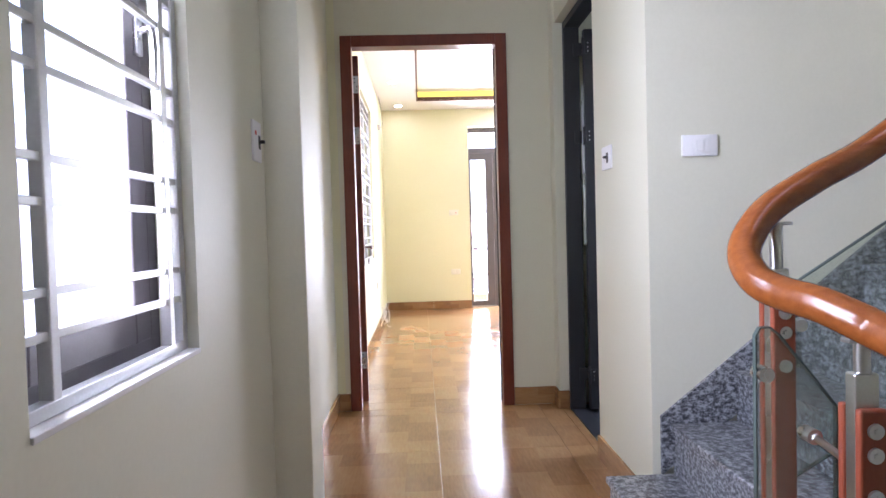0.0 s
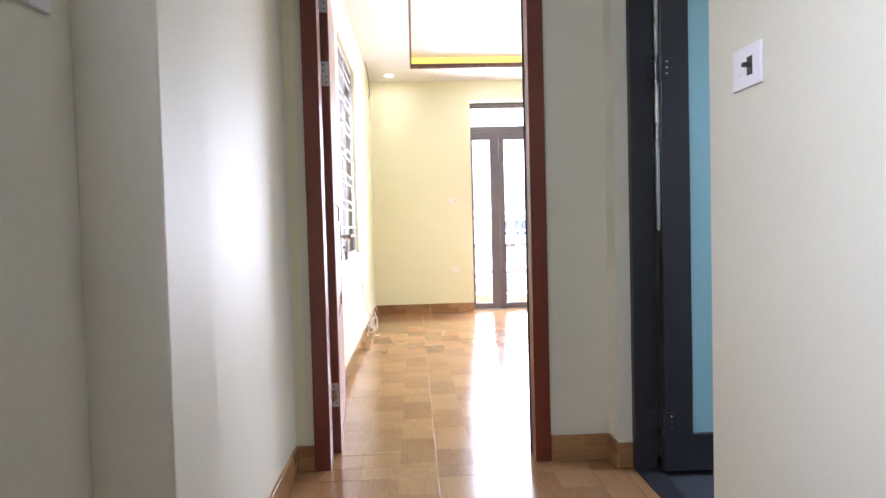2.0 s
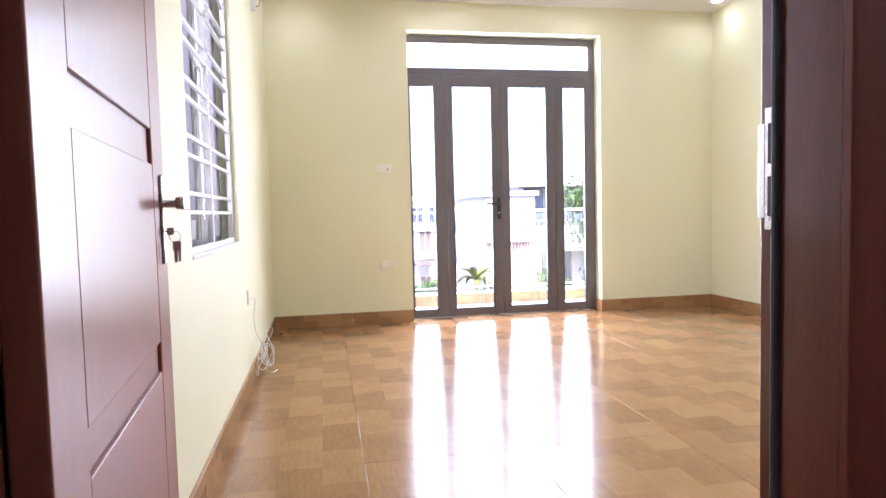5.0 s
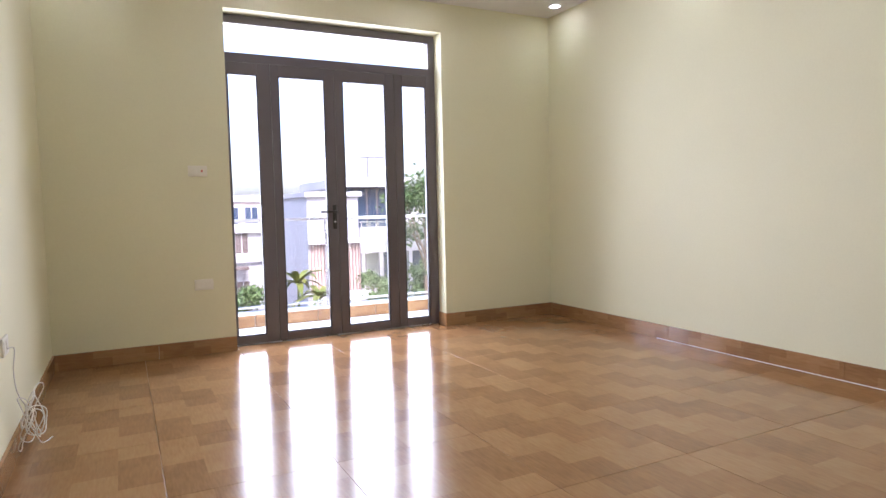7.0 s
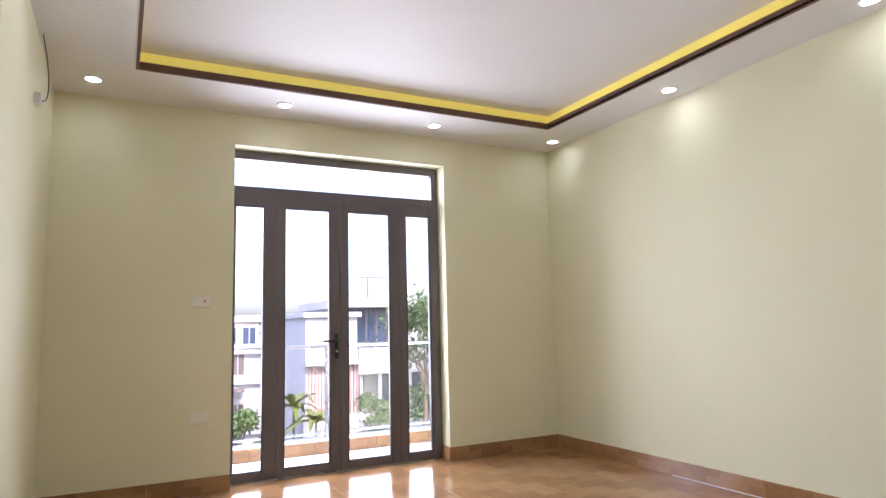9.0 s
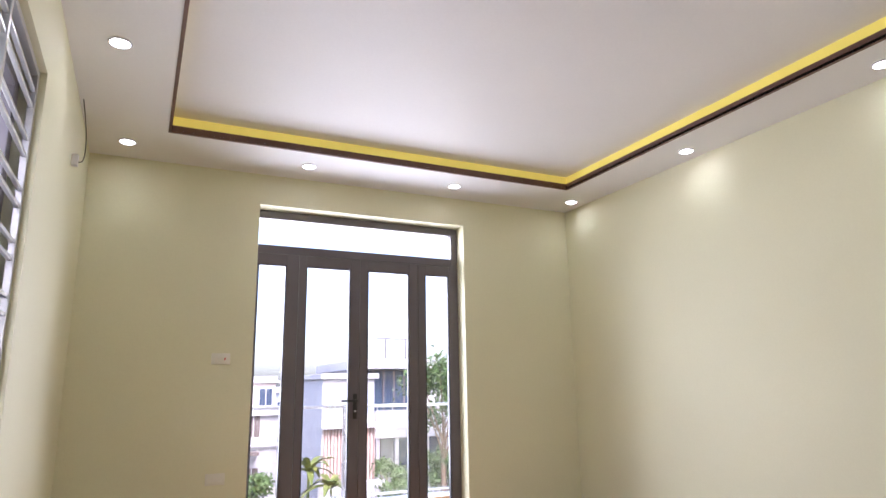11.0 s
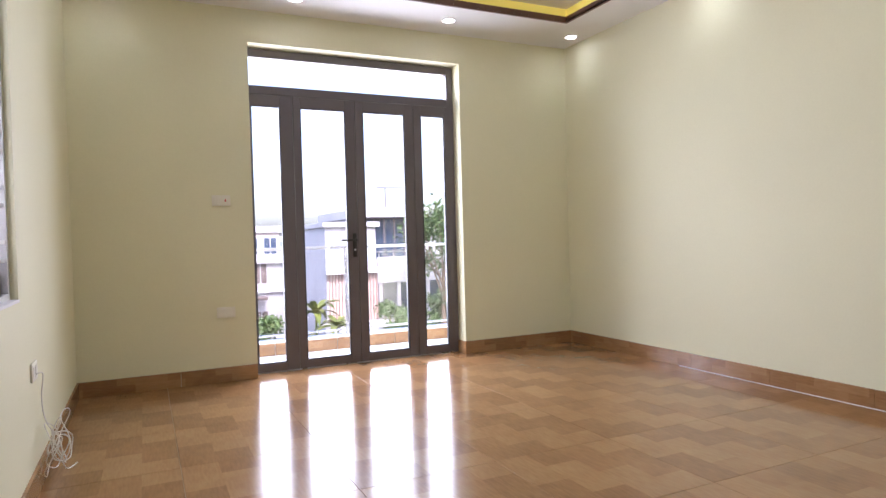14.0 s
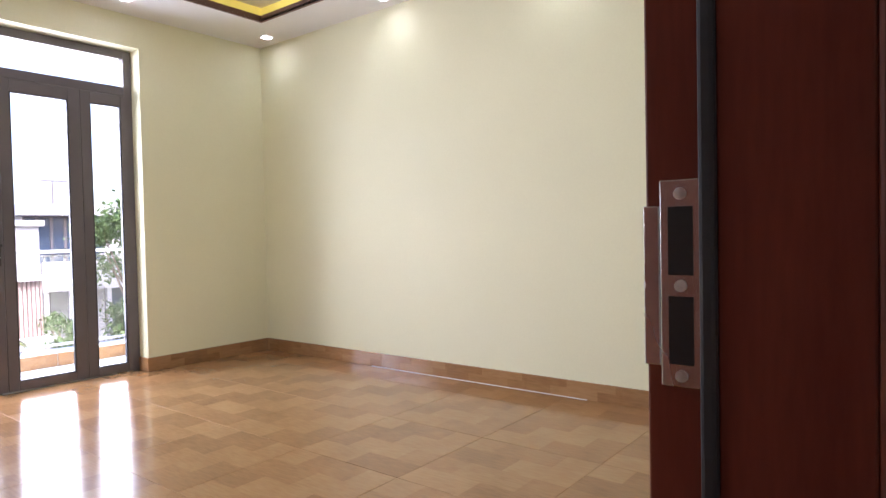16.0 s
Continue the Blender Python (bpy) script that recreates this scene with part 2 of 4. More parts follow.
structure("wall_hall_left", boxes(
    (-0.30, HX0, -5.0, W1[0], -0.2, TOP), (-0.30, HX0, W1[1], 0.01, -0.2, TOP),
    (-0.30, HX0, W1[0], W1[1], -0.2, W1[2]), (-0.30, HX0, W1[0], W1[1], W1[3], TOP)), HALL, "ivory painted hall wall with a window opening", "wall")
structure("wall_column", boxes((HX0 - 0.002, 0.048, -1.537, -1.32, 0, HZ), bev=0.004), HALL, "ivory painted column standing out from the wall", "column")
structure("wall_west", boxes(
    (-0.30, BX0, 0.01, W2[0], -0.2, TOP), (-0.30, BX0, W2[1], BY1 + 0.22, -0.2, TOP),
    (-0.30, BX0, W2[0], W2[1], -0.2, W2[2]), (-0.30, BX0, W2[0], W2[1], W2[3], TOP)), PLASTER, "cream painted bedroom wall with a barred window", "wall")
structure("wall_north", boxes(
    (BX0, FD[0], BY1, BY1 + 0.22, -0.2, TOP), (FD[1], BX1 + 0.2, BY1, BY1 + 0.22, -0.2, TOP),
    (FD[0], FD[1], BY1, BY1 + 0.22, FD[2], TOP), (FD[0], FD[1], BY1 + 0.02, BY1 + 0.22, -0.2, -0.002)), PLASTER, "cream painted bedroom wall with the balcony door opening", "wall")
structure("wall_east", boxes((BX1, BX1 + 0.2, 0.01, BY1, -0.2, TOP)), PLASTER, "plain cream painted bedroom wall", "wall")
structure("wall_south", boxes(
    (BX0, DOORWAY[0], 0.01, BY0, -0.2, TOP), (DOORWAY[1], BX1, 0.01, BY0, -0.2, TOP),
    (DOORWAY[0], DOORWAY[1], 0.01, BY0, DOORWAY[2], TOP)), HALL, "painted partition wall between hall and bedroom with a doorway", "wall")
structure("wall_hall_right", boxes(
    (HX1, 1.285, -1.40, -0.865, 0, TOP), (1.19, 1.285, -0.10, 0.01, 0, TOP), (HX1, 1.285, -0.865, -0.10, 2.16, TOP)), HALL, "ivory painted hall wall with the bathroom doorway", "wall")
structure("wall_stair", boxes((HX1, 4.0, -1.507, -1.40, -2.2, 3.9)), HALL, "ivory painted wall beside the stairs", "wall")
structure("wall_stair_end", boxes((4.0, 4.2, -5.0, -1.40, -2.2, 3.9)), HALL, "plain ivory wall at the end of the stairwell", "wall")
structure("wall_hall_back", boxes((-0.3, 4.2, -5.2, -5.0, -2.0, 3.9)), HALL, "plain ivory wall closing the hall", "wall")
structure("wall_bathroom", boxes((2.5, 2.6, -1.40, -1.0, -0.05, TOP), (2.5, 2.6, -0.4, 0.01, -0.05, TOP), (2.5, 2.6, -1.0, -0.4, -0.05, 1.4), (2.5, 2.6, -1.0, -0.4, 2.2, TOP)), WHITE, "plain pale bathroom wall", "wall")
# includes an unseen opening over the stairwell, added to brighten the stair wall
structure("ceiling_hall", boxes((-0.3, 1.285, -5.0, 0.01, HZ, HZ + 0.2), (1.285, 2.6, -1.40, 0.01, HZ - 0.2, HZ), (1.285, 4.2, -5.0, -3.45, 3.7, 3.9), (1.285, 4.2, -3.0, -1.507, 3.7, 3.9), (1.285, 2.2, -3.45, -3.0, 3.7, 3.9), (2.65, 4.2, -3.45, -3.0, 3.7, 3.9), (1.285, 1.30, -5.0, -1.507, HZ + 0.2, 3.7)), WHITE, "white painted hall ceiling", "ceiling")

# bedroom ceiling: a lowered border round a raised tray with a lit cove
TX0, TX1, TY0, TY1 = 0.437, 3.34, 0.72, 3.93
RZ = 2.670
bm = boxes((BX0, TX0, BY0, BY1, BZ, BZ + 0.015), (TX1, BX1, BY0, BY1, BZ, BZ + 0.015), (TX0, TX1, BY0, TY0, BZ, BZ + 0.015), (TX0, TX1, TY1, BY1, BZ, BZ + 0.015),
           (BX0, BX1, BY0, BY1, RZ, RZ + 0.05),
           (TX0 - 0.16, TX0 - 0.14, TY0 - 0.14, TY1 + 0.14, BZ + 0.015, RZ), (TX1 + 0.14, TX1 + 0.16, TY0 - 0.14, TY1 + 0.14, BZ + 0.015, RZ),
           (TX0 - 0.14, TX1 + 0.14, TY0 - 0.16, TY0 - 0.14, BZ + 0.015, RZ), (TX0 - 0.14, TX1 + 0.14, TY1 + 0.14, TY1 + 0.16, BZ + 0.015, RZ))
structure("ceiling", bm, WHITE, "white plasterboard ceiling with a raised tray", "ceiling")
FH = 0.042
structure("trim_tray", boxes((TX0 - 0.018, TX0, TY0 - 0.018, TY1 + 0.018, BZ - 0.003, BZ + FH), (TX1, TX1 + 0.018, TY0 - 0.018, TY1 + 0.018, BZ - 0.003, BZ + FH),
                             (TX0, TX1, TY0 - 0.018, TY0, BZ - 0.003, BZ + FH), (TX0, TX1, TY1, TY1 + 0.018, BZ - 0.003, BZ + FH)), FASCIA, "dark brown board edging the raised ceiling tray", "trim")
cove = thing("cove_light", "yellow glowing strip light hidden in the ceiling cove", "strip light")
for (x0, x1, y0, y1), (nx, ny) in (((TX0, TX0, TY0 - 0.06, TY1 + 0.06), (-1, 0)), ((TX1, TX1, TY0 - 0.06, TY1 + 0.06), (1, 0)), ((TX0 - 0.018, TX1 + 0.018, TY0, TY0), (0, -1)), ((TX0 - 0.018, TX1 + 0.018, TY1, TY1), (0, 1))):
    def strip(a, b, z0, z1):
        if nx:
            return boxes((*sorted((x0 + nx * a, x0 + nx * b)), y0, y1, BZ + z0, BZ + z1))
        return boxes((x0, x1, *sorted((y0 + ny * a, y0 + ny * b)), BZ + z0, BZ + z1))
    band = part("diffuser", strip(0.024, 0.034, 0.020, RZ - BZ - 0.001), COVE_GLOW, cove, "glowing yellow diffuser band")
    part("channel", strip(0.034, 0.052, 0.016, 0.040), WHITE, band, "white mounting channel")

# floors: a bed of grout with the tiles laid on it at the end of the file
structure("floor", boxes((-0.3, 3.9, 0.0, 4.72, -0.2, -0.004), (-0.3, 1.29, -2.30, 0.0, -0.2, -0.004), (-0.3, 1.21, -5.0, -2.30, -0.2, -0.004)), GROUT, "glossy wood-block patterned ceramic tile floor", "floor")
structure("floor_stairwell", boxes((1.21, 4.2, -5.0, -3.62, -0.2, -0.004), (1.1, 4.2, -3.65, -1.40, -2.4, -2.2), (1.1, 1.21, -3.62, -1.40, -2.2, -0.201), (1.21, 4.0, -3.66, -3.621, -2.2, -0.2)), HALL, "plain plastered shell of the stairwell", "floor")
structure("trim_bathroom_threshold", boxes((1.246, 1.335, -0.828, -0.137, -0.004, 0.004)), BLACK_ALU, "black threshold strip under the bathroom door", "threshold")
structure("floor_bathroom", boxes((1.29, 2.5, -1.40, 0.0, -0.1, -0.012)), SLATE, "dark slate-coloured bathroom floor", "floor")


# ---- doors ----
def bedroom_door_frame():
    d = thing("door_1", "dark red mahogany door frame with open door", "door frame", kind="structure")
    x0, x1, zt = DOORWAY
    f = 0.048
    part("architrave", boxes((0.0, 0.063, -0.006, 0.0095, 0, 2.14), (0.882, 0.945, -0.006, 0.0095, 0, 2.14), (0.063, 0.882, -0.006, 0.0095, 2.077, 2.14), bev=0.003), MAHOG, d)
    for a, b in ((x0, x0 + f), (x1 - f, x1)):
        left = a == x0
        part("jamb", boxes((a, b, 0.0095, 0.098, 0, 2.08), (a if left else b - 0.034, a + 0.034 if left else b, 0.098, 0.15, 0, 2.08), bev=0.002), MAHOG, d)
    part("head", boxes((x0 + f, x1 - f, 0.0095, 0.098, zt - f, zt), (x0 + f, x1 - f, 0.098, 0.15, zt - 0.034, zt), bev=0.002), MAHOG, d)
    part("seal", boxes((x1 - f - 0.006, x1 - f + 0.010, 0.097, 0.108, 0, 2.08), bev=0.003), GASKET, d, "black rubber door seal")
    # strike plate on the latch jamb
    sx = x1 - 0.034
    s = part("strike_plate", boxes((sx - 0.003, sx, 0.109, 0.139, 0.854, 1.000), (sx - 0.003, sx, 0.139, 0.151, 0.868, 0.982), bev=0.001), STEEL, d, "brushed steel strike plate with two dark slots")
    for z0, z1 in ((0.870, 0.918), (0.933, 0.981)):
        part("slot", boxes((sx - 0.0036, sx - 0.0024, 0.116, 0.133, z0, z1)), DARK, s)
    for z in (0.862, 0.9255, 0.990):
        bm = bmesh.new()
        rod(bm, (sx - 0.0045, 0.1245, z), (sx - 0.002, 0.1245, z), 0.0042, 14)
        box(bm, sx - 0.0052, sx - 0.0044, 0.1215, 0.1275, z - 0.0006, z + 0.0006)
        box(bm, sx - 0.0052, sx - 0.0044, 0.1239, 0.1251, z - 0.003, z + 0.003)
        part("screw", bm, SCREW, s)
    return d


def bedroom_door_leaf():
    """Hinged on its left, 0.83 wide; built closed along x, with its hall face at y = -0.04, then turned open."""
    d = thing("door_leaf", "open reddish wooden panel door with steel lever handle and keys", "door", (0.047, 0.152, 0), 95)
    w, h = 0.85, 2.07
    part("core", boxes((0.004, w, -0.032, -0.008, 0.012, h - 0.002)), LEAFW, d)
    rails = [(0.01, 0.19), (0.565, 0.625), (1.0, 1.07), (1.93, h)]
    rows = [(0.002, 0.14, -0.04, 0.0, 0.01, h), (w - 0.14, w, -0.04, 0.0, 0.01, h)] + [(0.14, w - 0.14, -0.04, 0.0, a, b) for a, b in (rails[0], rails[3])] + [(0.14, w - 0.14, -0.027, -0.013, a, b) for a, b in rails[1:3]]
    for r in rows:
        part("stile" if r[5] - r[4] > 1 else "rail", boxes(r, bev=0.003), LEAFW, d)
    for (a, b) in ((0.19, 0.565), (0.625, 1.0), (1.07, 1.93)):
        part("panel", boxes((0.1412, w - 0.1412, -0.0395, -0.0005, a + 0.001, b - 0.001), bev=0.0025), LEAFW, d)
    hx = w - 0.055
    for s in (-1, 1):
        y = -0.04 if s < 0 else 0.0
        hd = part("handle_plate", boxes((hx - 0.019, hx + 0.019, y - 0.006 if s < 0 else y, y if s < 0 else y + 0.006, 0.785, 0.982), bev=0.002), STEEL, d, "brushed steel handle plate")
        bm = bmesh.new()
        rod(bm, (hx, y, 0.918), (hx, y + s * 0.045, 0.918), 0.009, 16)
        box(bm, hx - 0.10, hx + 0.012, *sorted((y + s * 0.042, y + s * 0.060)), 0.904, 0.930, 0.004)
        part("lever", bm, STEEL, hd, "polished steel lever", True)
    bm = bmesh.new()
    rod(bm, (hx, -0.046, 0.857), (hx, -0.062, 0.857), 0.002, 8)
    box(bm, hx - 0.001, hx + 0.001, -0.064, -0.05, 0.849, 0.865, 0.0005)
    ring = [(hx, -0.066 - 0.012 * math.sin(k * math.pi / 6), 0.845 + 0.012 * math.cos(k * math.pi / 6)) for k in range(13)]
    tube(bm, ring, 0.0008, 6)
    part("key", bm, STEEL, d, "steel key in the lock")
    bm = bmesh.new()
    box(bm, hx - 0.0015, hx + 0.0015, -0.078, -0.060, 0.813, 0.835, 0.001)
    box(bm, hx - 0.0012, hx + 0.0012, -0.077, -0.071, 0.789, 0.814, 0.0005)
    box(bm, hx - 0.0032, hx - 0.0018, -0.070, -0.063, 0.787, 0.814, 0.0005)
    part("key_bunch", bm, STEEL, d, "small hanging steel keys")
    for z in (0.26, 1.60, 1.90):
        bm = boxes((-0.0005, 0.003, -0.036, -0.004, z - 0.05, z + 0.05))
        rod(bm, (-0.004, 0.004, z - 0.05), (-0.004, 0.004, z + 0.05), 0.006, 12)
        hi = part("hinge", bm, STEEL, d, "steel butt hinge")
        for dz in (-0.035, -0.012, 0.012, 0.035):
            bm = bmesh.new()
            rod(bm, (-0.0015, -0.02 + 0.006 * (1 if dz > 0 else -1), z + dz), (0.001, -0.02 + 0.006 * (1 if dz > 0 else -1), z + dz), 0.0035, 10)
            part("screw", bm, DARK, hi)
    return d


bedroom_door_frame()
bedroom_door_leaf()


def bathroom_door():
    d = thing("door_2", "charcoal aluminium bathroom door frame", "door frame", kind="structure")
    part("jamb", boxes((1.244, 1.33, -0.135, -0.102, -0.01, 2.158), bev=0.002), BLACK_ALU, d)
    part("jamb", boxes((1.244, 1.33, -0.863, -0.83, -0.01, 2.158), bev=0.002), BLACK_ALU, d)
    part("head", boxes((1.244, 1.33, -0.83, -0.135, 2.12, 2.158), bev=0.002), BLACK_ALU, d)
    leaf = thing("bathroom_door_leaf", "open charcoal aluminium door with frosted teal glass", "door", (1.345, -0.138, 0), -2)
    w, h = 0.68, 2.10
    part("stile", boxes((0.0, 0.105, -0.045, 0, 0.01, h), bev=0.003), BLACK_ALU, leaf)
    part("stile", boxes((w - 0.08, w, -0.045, 0, 0.01, h), bev=0.003), BLACK_ALU, leaf)
    for z0, z1 in ((0.01, 0.15), (h - 0.09, h)):
        part("rail", boxes((0.105, w - 0.08, -0.045, 0, z0, z1), bev=0.003), BLACK_ALU, leaf)
    part("pane", boxes((0.10, w - 0.075, -0.026, -0.018, 0.145, h - 0.085)), TEAL, leaf, "frosted teal glass pane")
    part("cover_strip", boxes((-0.014, -0.002, -0.03, -0.02, 0.92, 1.80), bev=0.001), STEEL, leaf, "grey aluminium strip")
    for z in (0.20, 1.52, 2.0):
        bm = boxes((-0.05, -0.004, -0.006, 0.0, z - 0.035, z + 0.035), (0.004, 0.04, -0.052, -0.045, z - 0.035, z + 0.035), bev=0.001)
        rod(bm, (-0.006, -0.05, z - 0.05), (-0.006, -0.05, z + 0.05), 0.008, 12)
        hi = part("hinge", bm, BLACK_ALU, leaf, "black hinge with bright screws")
        for dz in (-0.022, 0.0, 0.022):
            bm = bmesh.new()
            rod(bm, (0.02, -0.0545, z + dz), (0.02, -0.051, z + dz), 0.004, 10)
            part("screw", bm, STEEL, hi)


bathroom_door()


def balcony_door():
    y0, y1 = 4.63, 4.68
    d = thing("door_3", "dark brown-grey aluminium glazed four-leaf balcony door with transom", "balcony door", kind="structure")
    x0, x1, top = FD[0] - 0.002, FD[1] + 0.002, FD[2] - 0.004
    part("outer_frame", boxes((x0, 1.084, y0, y1 + 0.02, 0, top), (2.648, x1, y0, y1 + 0.02, 0, top), (1.084, 2.648, y0, y1 + 0.02, 2.27, top), (1.084, 2.648, y0, y1 + 0.02, 2.008, 2.072), bev=0.003), ALU, d)
    part("transom_pane", boxes((1.077, 2.655, 4.65, 4.656, 2.066, 2.276)), GLASS, d, "clear transom glass")
    part("threshold", boxes((1.084, 2.648, y0 + 0.004, y1 + 0.05, -0.003, 0.006)), STEEL, d, "pale aluminium sill strip")
    # leaf edges and the glass openings in them
    for a, b, g0, g1 in ((1.0845, 1.3890, 1.092, 1.298), (1.3910, 1.8610, 1.444, 1.785), (1.8630, 2.3440, 1.924, 2.268), (2.3460, 2.6475, 2.409, 2.618)):
        lf = part("leaf", boxes((a, g0, y0 - 0.006, y1 - 0.006, 0.008, 2.006), (g1, b, y0 - 0.006, y1 - 0.006, 0.008, 2.006),
                                (g0, g1, y0 - 0.006, y1 - 0.006, 0.008, 0.066), (g0, g1, y0 - 0.006, y1 - 0.006, 1.926, 2.006), bev=0.003), ALU, d)
        part("pane", boxes((g0 - 0.006, g1 + 0.006, 4.65, 4.656, 0.06, 1.932)), GLASS, lf, "clear door glass")
        part("bead", boxes((g0, g0 + 0.008, y0 - 0.002, 4.65, 0.066, 1.926), (g1 - 0.008, g1, y0 - 0.002, 4.65, 0.066, 1.926), (g0 + 0.008, g1 - 0.008, y0 - 0.002, 4.65, 0.066, 0.074), (g0 + 0.008, g1 - 0.008, y0 - 0.002, 4.65, 1.918, 1.926)), BLACK_ALU, lf)
        if a == 1.3910:
            bm = boxes((1.817, 1.845, y0 - 0.016, y0 - 0.006, 0.815, 0.995), bev=0.002)
            rod(bm, (1.831, y0 - 0.016, 0.945), (1.831, y0 - 0.05, 0.945), 0.009, 12)
            box(bm, 1.715, 1.842, y0 - 0.062, y0 - 0.046, 0.937, 0.953, 0.004)
            hd = part("handle", bm, DARK, lf, "black lever handle", True)
            bm = bmesh.new()
            rod(bm, (1.831, y0 - 0.016, 0.87), (1.831, y0 - 0.024, 0.87), 0.007, 12)
            part("lock_cylinder", bm, STEEL, hd)


balcony_door()


# ---- windows with steel bars ----
def barred_window(name, label, x, y0, y1, z0, z1, pairs, posts, sashes, handle_ys):
    d = thing(name, label, "window", kind="structure")
    xo, xi = x - 0.145, x - 0.085
    f = 0.045
    part("window_frame", boxes((xo, xi, y0, y0 + f, z0, z1), (xo, xi, y1 - f, y1, z0, z1), (xo, xi, y0 + f, y1 - f, z0, z0 + f), (xo, xi, y0 + f, y1 - f, z1 - f, z1), bev=0.002), ALU, d)
    part("sill", boxes((x - 0.085, x + 0.004, y0 + 0.001, y1 - 0.001, z0 - 0.001, z0 + 0.010), bev=0.002), WHITE, d)
    for a, b in sashes:
        s = part("sash", boxes((xo + 0.01, xi + 0.012, a, a + 0.07, z0 + f, z1 - f), (xo + 0.01, xi + 0.012, b - 0.07, b, z0 + f, z1 - f),
                               (xo + 0.01, xi + 0.012, a + 0.07, b - 0.07, z0 + f, z0 + f + 0.075), (xo + 0.01, xi + 0.012, a + 0.07, b - 0.07, z1 - f - 0.075, z1 - f), bev=0.004), ALU, d)
        part("pane", boxes((xo + 0.03, xo + 0.036, a + 0.066, b - 0.066, z0 + f + 0.07, z1 - f - 0.07)), GLASS, s, "clear window glass")
    for hy in handle_ys:
        zc = 1.45
        bm = boxes((xi + 0.012, xi + 0.022, hy - 0.014, hy + 0.014, zc - 0.04, zc + 0.04), bev=0.003)
        tube(bm, curve_points([(xi + 0.02, hy, zc + 0.01), (xi + 0.045, hy, zc + 0.012), (xi + 0.05, hy, zc - 0.03), (xi + 0.048, hy + 0.004, zc - 0.10)], 6), 0.007, 10)
        part("handle", bm, STEEL, d, "grey casement handle", True)
    xg = x - 0.035
    g = thing("window_grille", "silver steel security grille with paired horizontal bars", "window grille")
    gf = 0.012
    part("frame_bar", boxes((xg - gf, xg + gf, y0 + 0.004, y0 + 0.028, z0 + 0.010, z1 - 0.004), (xg - gf, xg + gf, y1 - 0.028, y1 - 0.004, z0 + 0.010, z1 - 0.004),
                            (xg - gf, xg + gf, y0 + 0.028, y1 - 0.028, z0 + 0.010, z0 + 0.032), (xg - gf, xg + gf, y0 + 0.028, y1 - 0.028, z1 - 0.028, z1 - 0.004), bev=0.002), GRILLE, g)
    for py in posts:
        part("post", boxes((xg - 0.011, xg + 0.011, py - 0.011, py + 0.011, z0 + 0.030, z1 - 0.026), bev=0.002), GRILLE, g)
    for z in pairs:
        for dz in (0.0, 0.063):
            if z0 + 0.06 < z + dz < z1 - 0.05:
                part("bar", boxes((xg - 0.007, xg + 0.007, y0 + 0.02, y1 - 0.02, z + dz - 0.007, z + dz + 0.007), bev=0.002), GRILLE, g)


barred_window("window_1", "dark aluminium hall casement window in a white reveal", HX0, *W1, [0.899 + 0.191 * k for k in range(7)], [-2.70, -2.275], [(-2.755, -2.265)], [-2.285])
barred_window("window_2", "dark aluminium bedroom window with two casements", BX0, *W2, [0.905 + 0.191 * k for k in range(7)], [2.064], [(1.552, 2.060), (2.068, 2.576)], [2.03, 2.10])


# ---- switches, sockets, cables ----
def face_plate(name, label, at, rz, w, h, kind, mat=PLASTIC):
    """A wall plate in the plane y = 0, facing -y."""
    d = thing(name, label, "switch" if kind != "socket" else "socket", at, rz)
    part("plate", boxes((-w / 2, w / 2, -0.009, 0, -h / 2, h / 2), bev=0.003), mat, d, "", True)
    if kind == "switch":
        part("rocker", boxes((-0.013, 0.013, -0.013, -0.008, -0.018, 0.018), bev=0.002), mat, d)
        part("surround", boxes((-0.03, 0.03, -0.0105, -0.0085, -0.026, 0.026), bev=0.001), mat, d)
    elif kind == "breaker":
        part("toggle", boxes((0.012, 0.026, -0.026, -0.008, -0.004, 0.006), bev=0.002), DARK, d, "dark toggle lever")
        part("window", boxes((0.008, 0.030, -0.0105, -0.008, -0.022, 0.02), bev=0.001), DARK, d)
        if w < 0.1:
            part("mark", boxes((-0.03, -0.016, -0.0105, -0.0085, 0.018, 0.03)), RED, d, "red mark")
    elif kind == "socket":
        for sx in (-0.026, 0.026):
            part("outlet", boxes((sx - 0.02, sx + 0.02, -0.0105, -0.0085, -0.022, 0.022), bev=0.001), mat, d)
    elif kind == "lamp_switch":
        part("rocker", boxes((-0.028, -0.006, -0.012, -0.008, -0.016, 0.016), bev=0.002), mat, d)
        part("pilot", boxes((0.022, 0.031, -0.0125, -0.0085, -0.008, 0.008), bev=0.001), RED, d, "small red pilot button")
    return d


face_plate("light_switch", "white rectangular light switch on the stair wall", (1.377, -1.507, 1.292), 0, 0.122, 0.072, "switch")
face_plate("breaker_switch", "white breaker switch plate with dark toggle", (HX0, -1.645, 1.32), 90, 0.09, 0.125, "breaker")
bs = face_plate("breaker_switch", "white breaker switch plate beside the bathroom door", (HX1, -1.06, 1.305), -90, 0.122, 0.095, "breaker")
part("rocker", boxes((-0.034, -0.010, -0.0125, -0.008, -0.016, 0.016), bev=0.002), PLASTIC, bs)
face_plate("light_switch", "white switch plate with a red pilot on the cream wall", (0.86, BY1, 1.237), 0, 0.12, 0.072, "lamp_switch", CREAM_LIT_PLASTIC)
face_plate("wall_socket", "white double socket low on the cream wall", (0.868, BY1, 0.475), 0, 0.12, 0.072, "socket", CREAM_LIT_PLASTIC)
face_plate("wall_socket", "white socket on the window wall with a cable", (BX0, 2.86, 0.47), 90, 0.12, 0.072, "socket", CREAM_LIT_PLASTIC)

